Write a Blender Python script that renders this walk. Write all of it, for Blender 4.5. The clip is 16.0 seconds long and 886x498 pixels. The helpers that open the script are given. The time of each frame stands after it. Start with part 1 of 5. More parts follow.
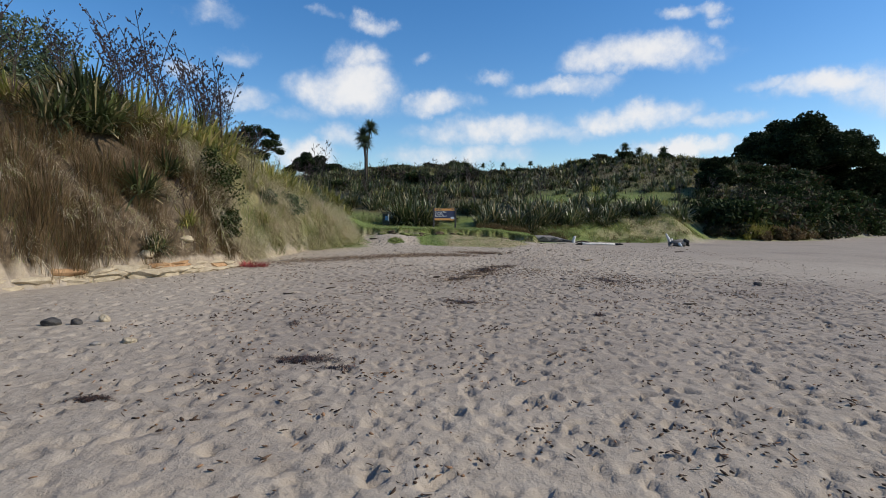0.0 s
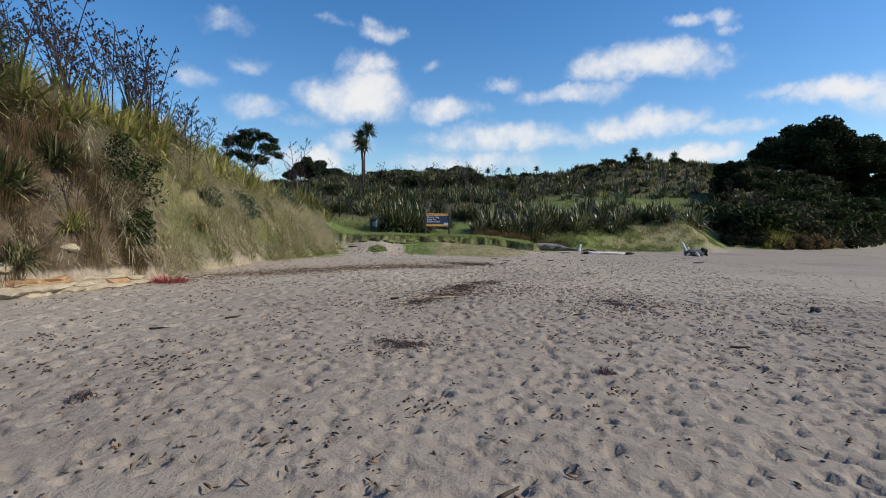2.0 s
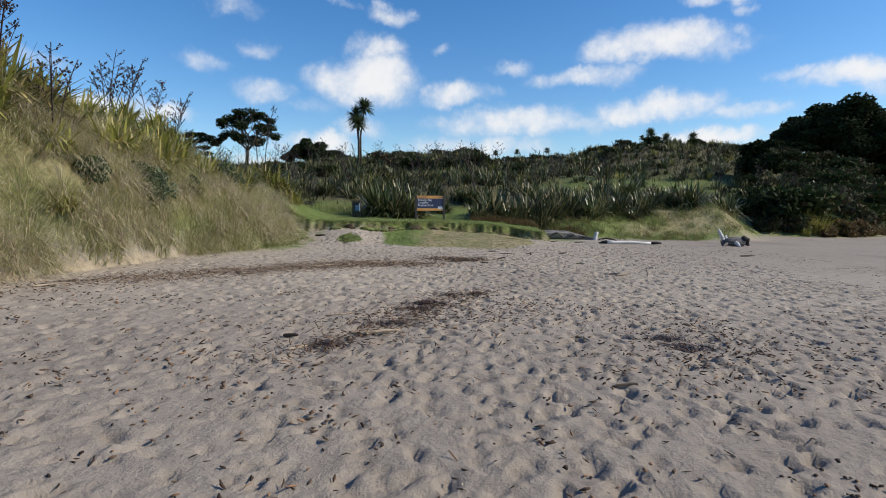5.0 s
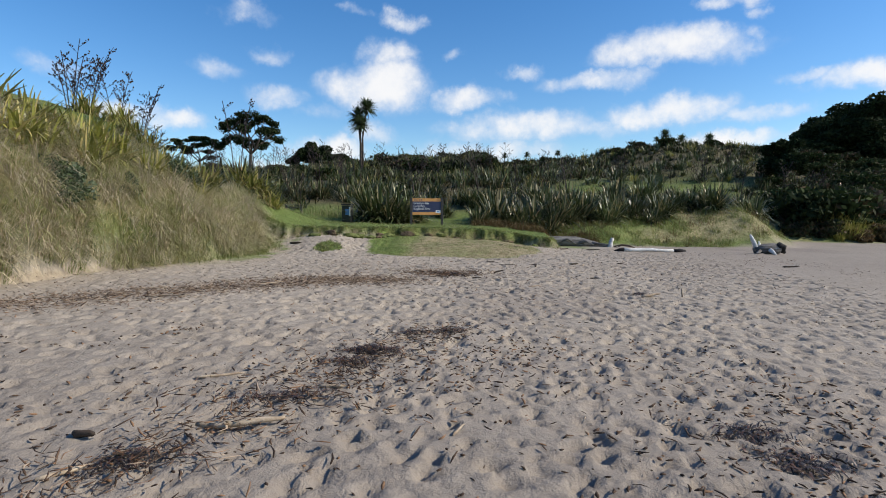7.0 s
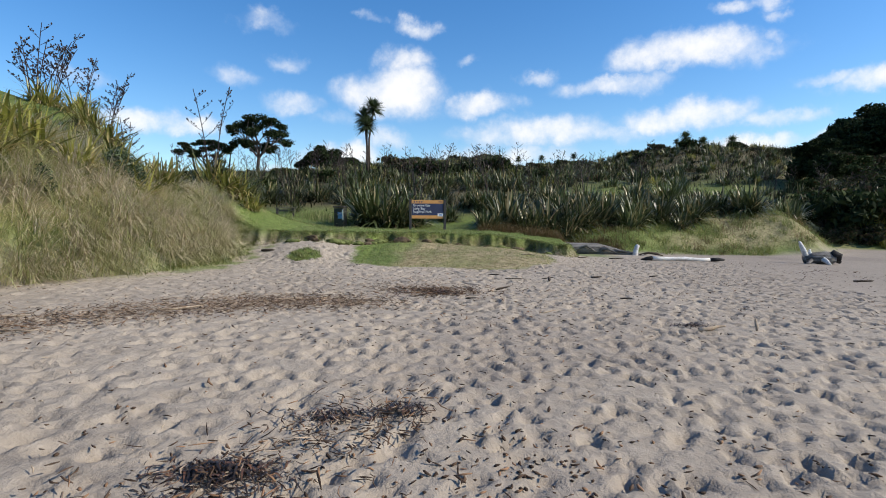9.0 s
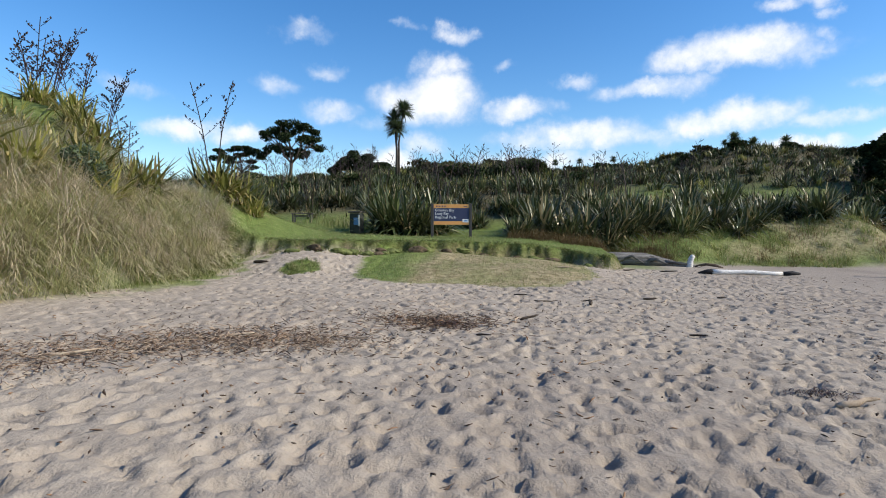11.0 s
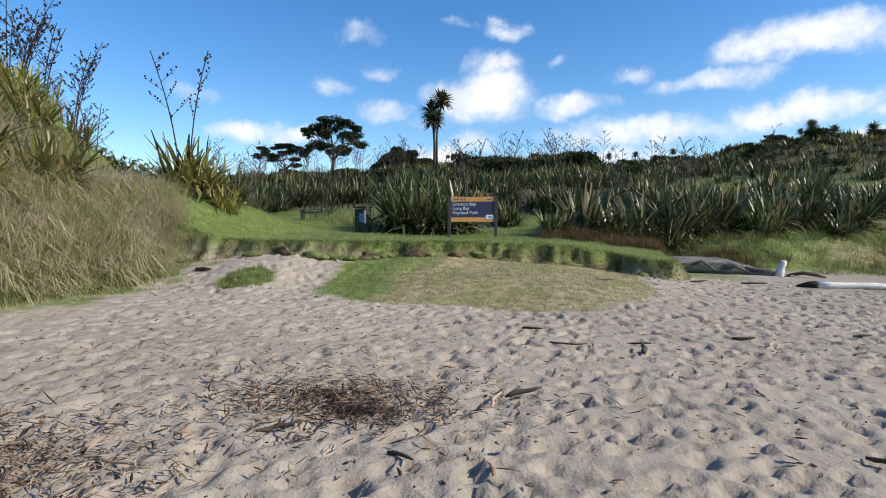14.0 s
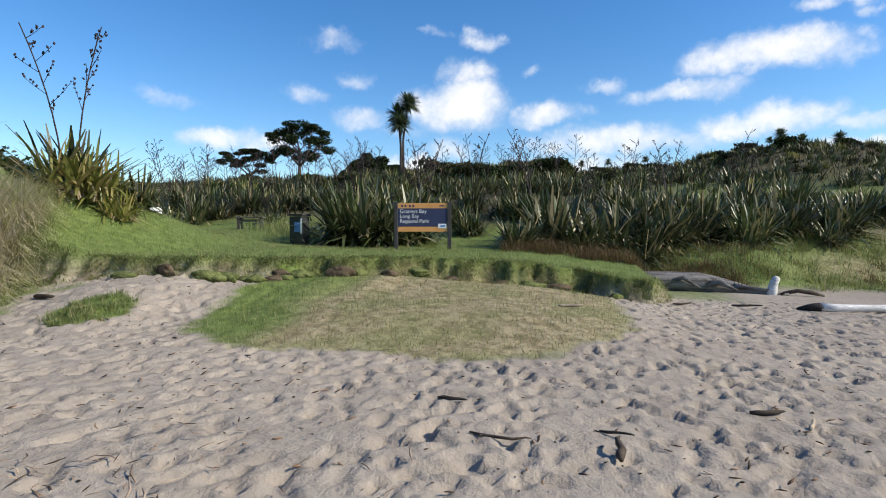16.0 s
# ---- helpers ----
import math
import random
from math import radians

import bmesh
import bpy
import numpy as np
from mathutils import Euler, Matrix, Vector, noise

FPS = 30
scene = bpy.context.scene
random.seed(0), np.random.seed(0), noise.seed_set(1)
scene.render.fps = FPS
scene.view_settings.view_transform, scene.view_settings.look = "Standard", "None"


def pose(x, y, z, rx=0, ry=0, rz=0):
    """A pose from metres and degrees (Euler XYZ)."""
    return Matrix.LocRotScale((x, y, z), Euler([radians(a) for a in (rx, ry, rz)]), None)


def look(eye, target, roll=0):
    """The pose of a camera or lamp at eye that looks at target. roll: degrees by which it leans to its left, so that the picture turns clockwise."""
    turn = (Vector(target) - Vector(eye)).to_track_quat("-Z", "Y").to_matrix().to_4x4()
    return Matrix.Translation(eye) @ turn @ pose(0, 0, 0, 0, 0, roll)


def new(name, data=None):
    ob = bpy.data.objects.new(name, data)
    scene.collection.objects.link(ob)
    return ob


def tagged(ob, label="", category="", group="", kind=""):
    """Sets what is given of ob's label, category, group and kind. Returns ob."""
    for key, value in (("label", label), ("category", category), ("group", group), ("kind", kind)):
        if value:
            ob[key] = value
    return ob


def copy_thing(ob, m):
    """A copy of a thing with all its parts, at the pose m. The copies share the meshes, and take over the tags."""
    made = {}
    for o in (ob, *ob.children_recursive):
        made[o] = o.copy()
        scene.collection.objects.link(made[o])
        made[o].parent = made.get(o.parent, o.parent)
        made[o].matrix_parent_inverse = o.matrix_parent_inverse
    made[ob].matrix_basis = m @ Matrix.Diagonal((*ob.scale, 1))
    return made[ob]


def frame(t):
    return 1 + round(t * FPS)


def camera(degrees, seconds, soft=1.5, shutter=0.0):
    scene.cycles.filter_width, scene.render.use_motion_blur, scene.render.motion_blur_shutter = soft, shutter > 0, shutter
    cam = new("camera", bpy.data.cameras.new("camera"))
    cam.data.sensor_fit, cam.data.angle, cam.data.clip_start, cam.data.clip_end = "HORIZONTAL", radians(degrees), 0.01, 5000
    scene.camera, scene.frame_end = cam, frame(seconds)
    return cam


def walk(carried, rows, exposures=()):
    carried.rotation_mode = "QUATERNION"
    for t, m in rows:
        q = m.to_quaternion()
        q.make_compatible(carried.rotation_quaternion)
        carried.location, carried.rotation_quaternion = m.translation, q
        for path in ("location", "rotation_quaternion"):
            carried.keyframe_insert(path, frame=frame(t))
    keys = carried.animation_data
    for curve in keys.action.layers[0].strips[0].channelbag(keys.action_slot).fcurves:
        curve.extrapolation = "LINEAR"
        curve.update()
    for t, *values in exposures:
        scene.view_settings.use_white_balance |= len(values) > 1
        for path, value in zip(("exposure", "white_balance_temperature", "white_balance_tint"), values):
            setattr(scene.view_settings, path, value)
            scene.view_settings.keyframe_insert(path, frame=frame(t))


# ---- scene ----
cam = camera(80.0, 16.0, 1.0)
METRES, EYE, TILT, LEAN, TURN = 22.4, 1.5, 0.0, 1.5, 0.0
ROWS = [
    (0.0, 0.0, 0.0, 0.0, 0.1, -3.63, -1.56),
    (0.5, 0.0126, 0.0342, -0.0001, 0.36, -3.51, -1.51),
    (1.0, 0.0244, 0.0703, -0.0008, 0.57, -3.44, -1.57),
    (1.5, 0.0353, 0.1057, -0.0019, 0.69, -3.16, -1.62),
    (2.0, 0.0429, 0.1422, -0.002, 0.96, -2.92, -1.74),
    (2.5, 0.0536, 0.1767, -0.0028, 1.29, -2.71, -1.64),
    (3.0, 0.0624, 0.213, -0.003, 1.52, -2.7, -1.75),
    (3.5, 0.0692, 0.2465, -0.0029, 1.73, -2.74, -1.77),
    (4.0, 0.0729, 0.2816, -0.0035, 1.69, -4.58, -1.72),
    (6.5, 0.0949, 0.4433, -0.0039, 2.96, -4.46, -1.66),
    (7.0, 0.1033, 0.4723, -0.0051, 3.22, -4.11, -1.59),
    (7.5, 0.1109, 0.5046, -0.0065, 3.62, -4.08, -1.6),
    (8.0, 0.117, 0.5334, -0.0071, 3.94, -3.82, -1.63),
    (8.5, 0.1194, 0.5668, -0.0084, 4.35, -3.89, -1.7),
    (9.0, 0.1193, 0.598, -0.0088, 4.79, -3.57, -1.63),
    (11.5, 0.1346, 0.7322, -0.007, 9.58, -3.11, -1.54),
    (12.0, 0.1398, 0.7607, -0.007, 10.4, -3.21, -1.48),
    (12.5, 0.1417, 0.7916, -0.0071, 11.87, -3.56, -1.46),
    (13.0, 0.1463, 0.8211, -0.0078, 13.17, -3.43, -1.46),
    (13.5, 0.1487, 0.8482, -0.0084, 14.08, -3.12, -1.59),
    (14.0, 0.151, 0.8734, -0.0092, 14.26, -3.43, -1.44),
    (14.5, 0.1534, 0.9023, -0.0087, 13.41, -3.81, -1.45),
    (15.0, 0.1554, 0.9278, -0.007, 13.03, -3.33, -1.47),
    (15.5, 0.1606, 0.9534, -0.0067, 12.17, -3.01, -1.43),
    (16.0, 0.1629, 0.9823, -0.0063, 11.67, -2.53, -1.43),
]
walk(cam, [(t, pose(0, 0, EYE, TILT, LEAN, TURN) @ pose(METRES * x, METRES * y, METRES * z, 90 + pitch, roll, yaw)) for t, x, y, z, yaw, pitch, roll in ROWS],
     [(0.0, 0.05), (2.5, 0.05), (4.5, 0.1), (7.0, 0.2), (9.0, 0.32), (12.5, 0.42), (16.0, 0.36)])

# ---- world, sun ----
SUN_AZ, SUN_EL = radians(93), radians(35)
sun_way = Vector((math.sin(SUN_AZ) * math.cos(SUN_EL), math.cos(SUN_AZ) * math.cos(SUN_EL), math.sin(SUN_EL)))
sun = new("sun", bpy.data.lights.new("sun", "SUN"))
sun.data.energy, sun.data.angle, sun.data.color = 4.5, radians(0.6), (1.0, 0.91, 0.775)
sun.matrix_world = look(sun_way * 50, (0, 0, 0))


def node(tree, kind, **values):
    made = tree.nodes.new(kind)
    for key, value in values.items():
        if key == "op":
            made.operation = value
        elif key == "data":
            made.data_type = value
        else:
            made.inputs[key.replace("_", " ")].default_value = value
    return made


def maths(tree, op, a, b=None, c=None):
    """One Math node; a, b and c are sockets or numbers."""
    made = tree.nodes.new("ShaderNodeMath")
    made.operation = op
    for i, v in enumerate((a, b, c)):
        if v is None:
            continue
        if isinstance(v, (int, float)):
            made.inputs[i].default_value = v
        else:
            tree.links.new(v, made.inputs[i])
    return made.outputs[0]


def smooth_step(tree, value, low, high):
    made = tree.nodes.new("ShaderNodeMapRange")
    made.interpolation_type = "SMOOTHSTEP"
    made.inputs["From Min"].default_value, made.inputs["From Max"].default_value = low, high
    tree.links.new(value, made.inputs["Value"])
    return made.outputs["Result"]


# clouds: azimuth (clockwise from straight ahead), elevation, half width, half height in degrees, thickness
HIGH_CLOUDS = (
    (-10.0, 12.9, 5.6, 3.4, 1.0), (-9.1, 16.1, 3.0, 1.8, 0.75), (-7.3, 19.3, 2.6, 1.2, 0.8), (-0.6, 11.9, 4.0, 1.5, 0.85), (5.2, 8.9, 9.5, 2.0, 0.95),
    (2.0, 6.4, 8.0, 1.8, 0.8), (12.5, 8.7, 3.2, 1.2, 0.6), (19.6, 15.5, 6.2, 1.9, 1.0), (12.8, 13.3, 5.2, 1.0, 0.7), (23.0, 15.9, 2.6, 1.3, 0.8),
    (20.2, 9.9, 5.2, 1.7, 1.0), (23.8, 18.9, 1.7, 0.8, 0.75), (26.0, 19.0, 1.3, 0.8, 0.7), (26.8, 17.9, 1.1, 0.7, 0.7),
)
SEAWARD_CLOUDS = (
    (26.6, 16.2, 0.9, 0.8, 0.6), (5.0, 14.3, 2.6, 0.9, 0.65), (27.2, 8.9, 3.3, 0.9, 0.65), (36.0, 11.3, 5.0, 1.3, 0.85), (41.5, 10.3, 4.5, 2.6, 0.95),
    (29.8, 11.9, 1.8, 0.6, 0.5), (24.6, 6.6, 5.6, 1.0, 0.9), (33.0, 6.5, 4.0, 1.0, 0.7), (-20.6, 16.1, 2.2, 1.0, 0.5), (-23.0, 19.3, 2.6, 0.9, 0.4),
    (-12.0, 19.7, 1.6, 0.6, 0.45), (-1.5, 16.1, 1.6, 0.6, 0.45), (-20.5, 11.9, 3.2, 1.4, 0.6), (-26.0, 13.9, 2.8, 1.2, 0.5),
)
OTHER_CLOUDS = (
    (-10.7, 8.2, 2.8, 1.6, 0.7), (-15.5, 10.3, 2.6, 1.2, 0.5), (-14.6, 5.9, 3.8, 1.9, 0.9), (-17.0, 6.4, 2.6, 1.3, 0.7), (-34.6, 8.8, 3.4, 1.6, 0.9),
    (-29.6, 8.4, 3.4, 1.2, 0.8), (-21.0, 4.8, 3.0, 1.2, 0.7), (-39.0, 12.3, 2.5, 0.9, 0.4), (55.0, 13.3, 8.0, 3.0, 0.8), (-70.0, 15.3, 9.0, 3.0, 0.7),
    (100.0, 19.3, 12.0, 3.5, 0.7), (-120.0, 21.3, 14.0, 4.0, 0.7), (150.0, 17.3, 14.0, 3.5, 0.8), (-165.0, 27.3, 9.0, 3.0, 0.6),
)
CLOUDS = HIGH_CLOUDS + SEAWARD_CLOUDS + OTHER_CLOUDS


def make_world():
    world = bpy.data.worlds.new("sky")
    world.use_nodes = True
    tree = world.node_tree
    tree.nodes.clear()
    link = tree.links.new
    sky = tree.nodes.new("ShaderNodeTexSky")
    sky.sky_type, sky.sun_disc, sky.sun_elevation, sky.sun_rotation = "NISHITA", False, SUN_EL, SUN_AZ
    sky.air_density, sky.dust_density, sky.ozone_density = 1.0, 0.3, 3.0
    way = tree.nodes.new("ShaderNodeTexCoord").outputs["Generated"]
    warp = node(tree, "ShaderNodeTexNoise", Scale=8.0, Detail=6.0, Roughness=0.62)
    link(way, warp.inputs["Vector"])
    moved = tree.nodes.new("ShaderNodeVectorMath")
    moved.operation = "MULTIPLY_ADD"
    link(warp.outputs["Color"], moved.inputs[0])
    moved.inputs[1].default_value = (0.13, 0.13, 0.085)
    shifted = tree.nodes.new("ShaderNodeVectorMath")
    shifted.operation = "SUBTRACT"
    link(way, shifted.inputs[0])
    shifted.inputs[1].default_value = (0.065, 0.065, 0.0425)
    link(shifted.outputs[0], moved.inputs[2])
    axes = tree.nodes.new("ShaderNodeSeparateXYZ")
    link(moved.outputs[0], axes.inputs[0])
    azimuth = maths(tree, "MULTIPLY", maths(tree, "ARCTAN2", axes.outputs[0], axes.outputs[1]), 57.2958)
    height = maths(tree, "MULTIPLY", maths(tree, "ARCSINE", axes.outputs[2]), 57.2958)
    total, shade = None, None
    for a, e, w, h, thick in CLOUDS:
        w, h = (w * 1.2, h * 1.12) if a > 10 else (w, h)
        u = maths(tree, "MULTIPLY", maths(tree, "SUBTRACT", azimuth, a), 0.87 / w)
        v = maths(tree, "MULTIPLY", maths(tree, "SUBTRACT", height, e), 1 / h)
        r = maths(tree, "ADD", maths(tree, "MULTIPLY", u, u), maths(tree, "MULTIPLY", v, v))
        puff = maths(tree, "MULTIPLY", maths(tree, "SUBTRACT", 1.0, r), thick)
        total = puff if total is None else maths(tree, "MAXIMUM", total, puff)
    ragged = node(tree, "ShaderNodeTexNoise", Scale=17.0, Detail=8.0, Roughness=0.6)
    link(way, ragged.inputs["Vector"])
    density = maths(tree, "ADD", maths(tree, "MAXIMUM", total, -0.6), maths(tree, "MULTIPLY", maths(tree, "SUBTRACT", ragged.outputs["Fac"], 0.5), 1.7))
    cover = maths(tree, "MULTIPLY", smooth_step(tree, density, -0.15, 1.2), smooth_step(tree, total, -0.7, 0.5))
    colour = tree.nodes.new("ShaderNodeMix")
    colour.data_type = "RGBA"
    colour.inputs["A"].default_value, colour.inputs["B"].default_value = (0.62, 0.72, 0.88, 1), (0.95, 0.95, 0.96, 1)
    link(smooth_step(tree, density, 0.1, 1.0), colour.inputs["Factor"])
    deep = node(tree, "ShaderNodeHueSaturation", Hue=0.504, Saturation=1.3, Value=1.2)
    link(sky.outputs[0], deep.inputs["Color"])
    clear = node(tree, "ShaderNodeBackground", Strength=0.115)
    link(deep.outputs[0], clear.inputs["Color"])
    white = node(tree, "ShaderNodeBackground", Strength=0.88)
    link(colour.outputs["Result"], white.inputs["Color"])
    both = tree.nodes.new("ShaderNodeMixShader")
    link(maths(tree, "MULTIPLY", cover, 0.97), both.inputs[0])
    link(clear.outputs[0], both.inputs[1])
    link(white.outputs[0], both.inputs[2])
    out = tree.nodes.new("ShaderNodeOutputWorld")
    link(both.outputs[0], out.inputs[0])
    scene.world = world


make_world()


# ---- materials ----
def start(name, roughness=0.8, specular=0.3):
    made = bpy.data.materials.new(name)
    made.use_nodes = True
    tree = made.node_tree
    shader = tree.nodes["Principled BSDF"]
    shader.inputs["Roughness"].default_value = roughness
    shader.inputs["Specular IOR Level"].default_value = specular
    return made, tree, shader


def mix(tree, fac, a, b, blend="MIX"):
    made = tree.nodes.new("ShaderNodeMix")
    made.data_type, made.blend_type = "RGBA", blend
    for key, v in (("Factor", fac), ("A", a), ("B", b)):
        socket = made.inputs[key] if key == "Factor" else [s for s in made.inputs if s.name == key and s.type == "RGBA"][0]
        if isinstance(v, (int, float)):
            socket.default_value = v
        elif isinstance(v, tuple):
            socket.default_value = (*v, 1)
        else:
            tree.links.new(v, socket)
    return [s for s in made.outputs if s.type == "RGBA"][0]


def grain(tree, scale, detail=4.0, rough=0.55, stretch=None):
    made = node(tree, "ShaderNodeTexNoise", Scale=scale, Detail=detail, Roughness=rough)
    where = tree.nodes.new("ShaderNodeTexCoord").outputs["Object"]
    if stretch:
        scaled = tree.nodes.new("ShaderNodeMapping")
        scaled.inputs["Scale"].default_value = stretch
        tree.links.new(where, scaled.inputs["Vector"])
        where = scaled.outputs[0]
    tree.links.new(where, made.inputs["Vector"])
    return made.outputs["Fac"]


def bump(tree, shader, height, strength, distance):
    made = node(tree, "ShaderNodeBump", Strength=strength, Distance=distance)
    tree.links.new(height, made.inputs["Height"])
    tree.links.new(made.outputs[0], shader.inputs["Normal"])


def leafy(name, dark, light, dead=None, dead_share=0.0, roughness=0.5, specular=0.4, through_light=0.25):
    """Leaf or grass: every blade its own tone, some dead, lit through from behind."""
    made, tree, shader = start(name, roughness, specular)
    island = tree.nodes.new("ShaderNodeNewGeometry").outputs["Random Per Island"]
    tone = mix(tree, island, dark, light)
    if dead:
        spread = maths(tree, "FRACT", maths(tree, "MULTIPLY", island, 37.13))
        tone = mix(tree, maths(tree, "LESS_THAN", spread, dead_share), tone, dead)
    plant_tone = tree.nodes.new("ShaderNodeObjectInfo").outputs["Random"]
    tone = mix(tree, 0.75, tone, mix(tree, plant_tone, tuple(0.55 * c for c in dark), tuple(1.7 * c for c in light)), "SOFT_LIGHT") if name in ("flax_leaf", "flax_leaf_sunlit") else tone
    patch = grain(tree, 1.5, 3.0)
    tone = mix(tree, maths(tree, "MULTIPLY", smooth_step(tree, patch, 0.4, 0.66), 0.4), tone, tuple(0.7 * c for c in dark))
    tree.links.new(tone, shader.inputs["Base Color"])
    leaf = tree.nodes.new("ShaderNodeBsdfTranslucent")
    tree.links.new(tone, leaf.inputs["Color"])
    both = node(tree, "ShaderNodeMixShader", Fac=through_light)
    tree.links.new(shader.outputs[0], both.inputs[1])
    tree.links.new(leaf.outputs[0], both.inputs[2])
    tree.links.new(both.outputs[0], tree.nodes["Material Output"].inputs[0])
    return made


def plain(name, a, b, scale=8.0, roughness=0.8, specular=0.3, relief=0.3, distance=0.01, stretch=None, metal=0.0):
    """A worn surface between two tones with grain at two scales."""
    made, tree, shader = start(name, roughness, specular)
    shader.inputs["Metallic"].default_value = metal
    coarse, fine = grain(tree, scale, 4.0, stretch=stretch), grain(tree, scale * 9, 5.0, 0.65, stretch=stretch)
    blend = maths(tree, "ADD", maths(tree, "MULTIPLY", coarse, 0.6), maths(tree, "MULTIPLY", fine, 0.4))
    tree.links.new(mix(tree, smooth_step(tree, blend, 0.33, 0.67), a, b), shader.inputs["Base Color"])
    bump(tree, shader, blend, relief, distance)
    return made


def ground_material():
    made, tree, shader = start("beach_ground", 0.9, 0.15)
    link = tree.links.new

    def cover(name):
        found = tree.nodes.new("ShaderNodeAttribute")
        found.attribute_name = name
        return found.outputs["Fac"]
    grass, dry, clay, damp, soil = cover("grass"), cover("dry"), cover("clay"), cover("damp"), cover("soil")
    wide, mid, fine, grit = grain(tree, 0.35, 3.0), grain(tree, 5.0, 5.0, 0.65), grain(tree, 60.0, 4.0, 0.7), grain(tree, 260.0, 2.0, 0.7)
    sand = mix(tree, smooth_step(tree, wide, 0.3, 0.7), (0.268, 0.229, 0.183), (0.325, 0.279, 0.224))
    sand = mix(tree, smooth_step(tree, mid, 0.3, 0.75), sand, (0.366, 0.318, 0.257))
    sand = mix(tree, maths(tree, "MULTIPLY", smooth_step(tree, grit, 0.56, 0.74), 0.5), sand, (0.10, 0.08, 0.065))
    sand = mix(tree, maths(tree, "MULTIPLY", smooth_step(tree, fine, 0.66, 0.76), 0.55), sand, (0.075, 0.055, 0.042))
    sand = mix(tree, maths(tree, "MULTIPLY", damp, 0.6), sand, (0.155, 0.128, 0.112))
    turf = mix(tree, smooth_step(tree, mid, 0.3, 0.7), (0.085, 0.120, 0.028), (0.165, 0.215, 0.060))
    straw = mix(tree, smooth_step(tree, mid, 0.3, 0.7), (0.18, 0.145, 0.075), (0.38, 0.32, 0.19))
    earth = mix(tree, smooth_step(tree, mid, 0.3, 0.7), (0.25, 0.20, 0.145), (0.37, 0.31, 0.225))
    tone = mix(tree, grass, sand, turf)
    tone = mix(tree, dry, tone, straw)
    loam = mix(tree, smooth_step(tree, mid, 0.3, 0.7), (0.05, 0.036, 0.022), (0.13, 0.095, 0.060))
    tone = mix(tree, soil, tone, loam)
    tone = mix(tree, clay, tone, earth)
    link(tone, shader.inputs["Base Color"])
    crumb = grain(tree, 17.0, 4.0, 0.6)
    relief = maths(tree, "ADD", maths(tree, "ADD", mid, maths(tree, "MULTIPLY", crumb, 0.55)), maths(tree, "MULTIPLY", fine, 0.25))
    scuff = grain(tree, 6.5, 2.0, 0.5)
    relief = maths(tree, "ADD", relief, maths(tree, "MULTIPLY", scuff, 0.7))
    bump(tree, shader, relief, 0.85, 0.034)
    return made


SAND = ground_material()
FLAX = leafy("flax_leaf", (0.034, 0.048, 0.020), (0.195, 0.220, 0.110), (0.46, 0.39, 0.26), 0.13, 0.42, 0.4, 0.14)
# lit copy of flax_leaf: sunlight put into a paler, yellower colour, more dead leaves
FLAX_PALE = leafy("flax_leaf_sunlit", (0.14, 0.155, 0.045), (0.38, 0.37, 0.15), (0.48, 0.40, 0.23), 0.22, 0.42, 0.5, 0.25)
FLAX_DEAD = leafy("flax_leaf_dead", (0.16, 0.12, 0.07), (0.36, 0.29, 0.18), None, 0, 0.8, 0.2, 0.1)
STALK = plain("flower_stalk_bark", (0.018, 0.013, 0.014), (0.05, 0.032, 0.028), 14.0, 0.7)
TAN_GRASS = leafy("dry_long_grass", (0.46, 0.39, 0.28), (0.80, 0.71, 0.53), (0.40, 0.42, 0.18), 0.26, 0.65, 0.25, 0.42)
PALE_GREEN = leafy("pale_green_grass", (0.30, 0.32, 0.12), (0.56, 0.56, 0.29), (0.62, 0.54, 0.36), 0.3, 0.6, 0.25, 0.42)
BROWN_GRASS = leafy("brown_rush", (0.095, 0.062, 0.030), (0.22, 0.15, 0.075), (0.08, 0.09, 0.03), 0.14, 0.7, 0.2, 0.3)
GREEN_GRASS = leafy("green_grass", (0.125, 0.165, 0.045), (0.29, 0.335, 0.12), (0.42, 0.36, 0.20), 0.16, 0.6, 0.25, 0.35)
STRAW = leafy("mown_straw", (0.27, 0.225, 0.13), (0.50, 0.43, 0.28), (0.16, 0.19, 0.06), 0.2, 0.75, 0.2, 0.2)
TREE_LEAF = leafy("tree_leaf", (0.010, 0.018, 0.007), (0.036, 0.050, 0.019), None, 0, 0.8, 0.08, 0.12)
BUSH_LEAF = leafy("shrub_leaf", (0.014, 0.024, 0.008), (0.052, 0.074, 0.024), (0.07, 0.05, 0.024), 0.1, 0.8, 0.08, 0.15)
GREY_LEAF = leafy("grey_green_leaf", (0.05, 0.075, 0.04), (0.13, 0.165, 0.095), (0.07, 0.10, 0.035), 0.25, 0.55, 0.35, 0.25)
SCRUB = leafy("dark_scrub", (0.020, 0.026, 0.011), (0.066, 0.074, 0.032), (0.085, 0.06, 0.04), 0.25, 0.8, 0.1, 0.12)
BARK = plain("bark", (0.045, 0.036, 0.028), (0.12, 0.10, 0.082), 3.0, 0.9, 0.2, 0.6, 0.03)


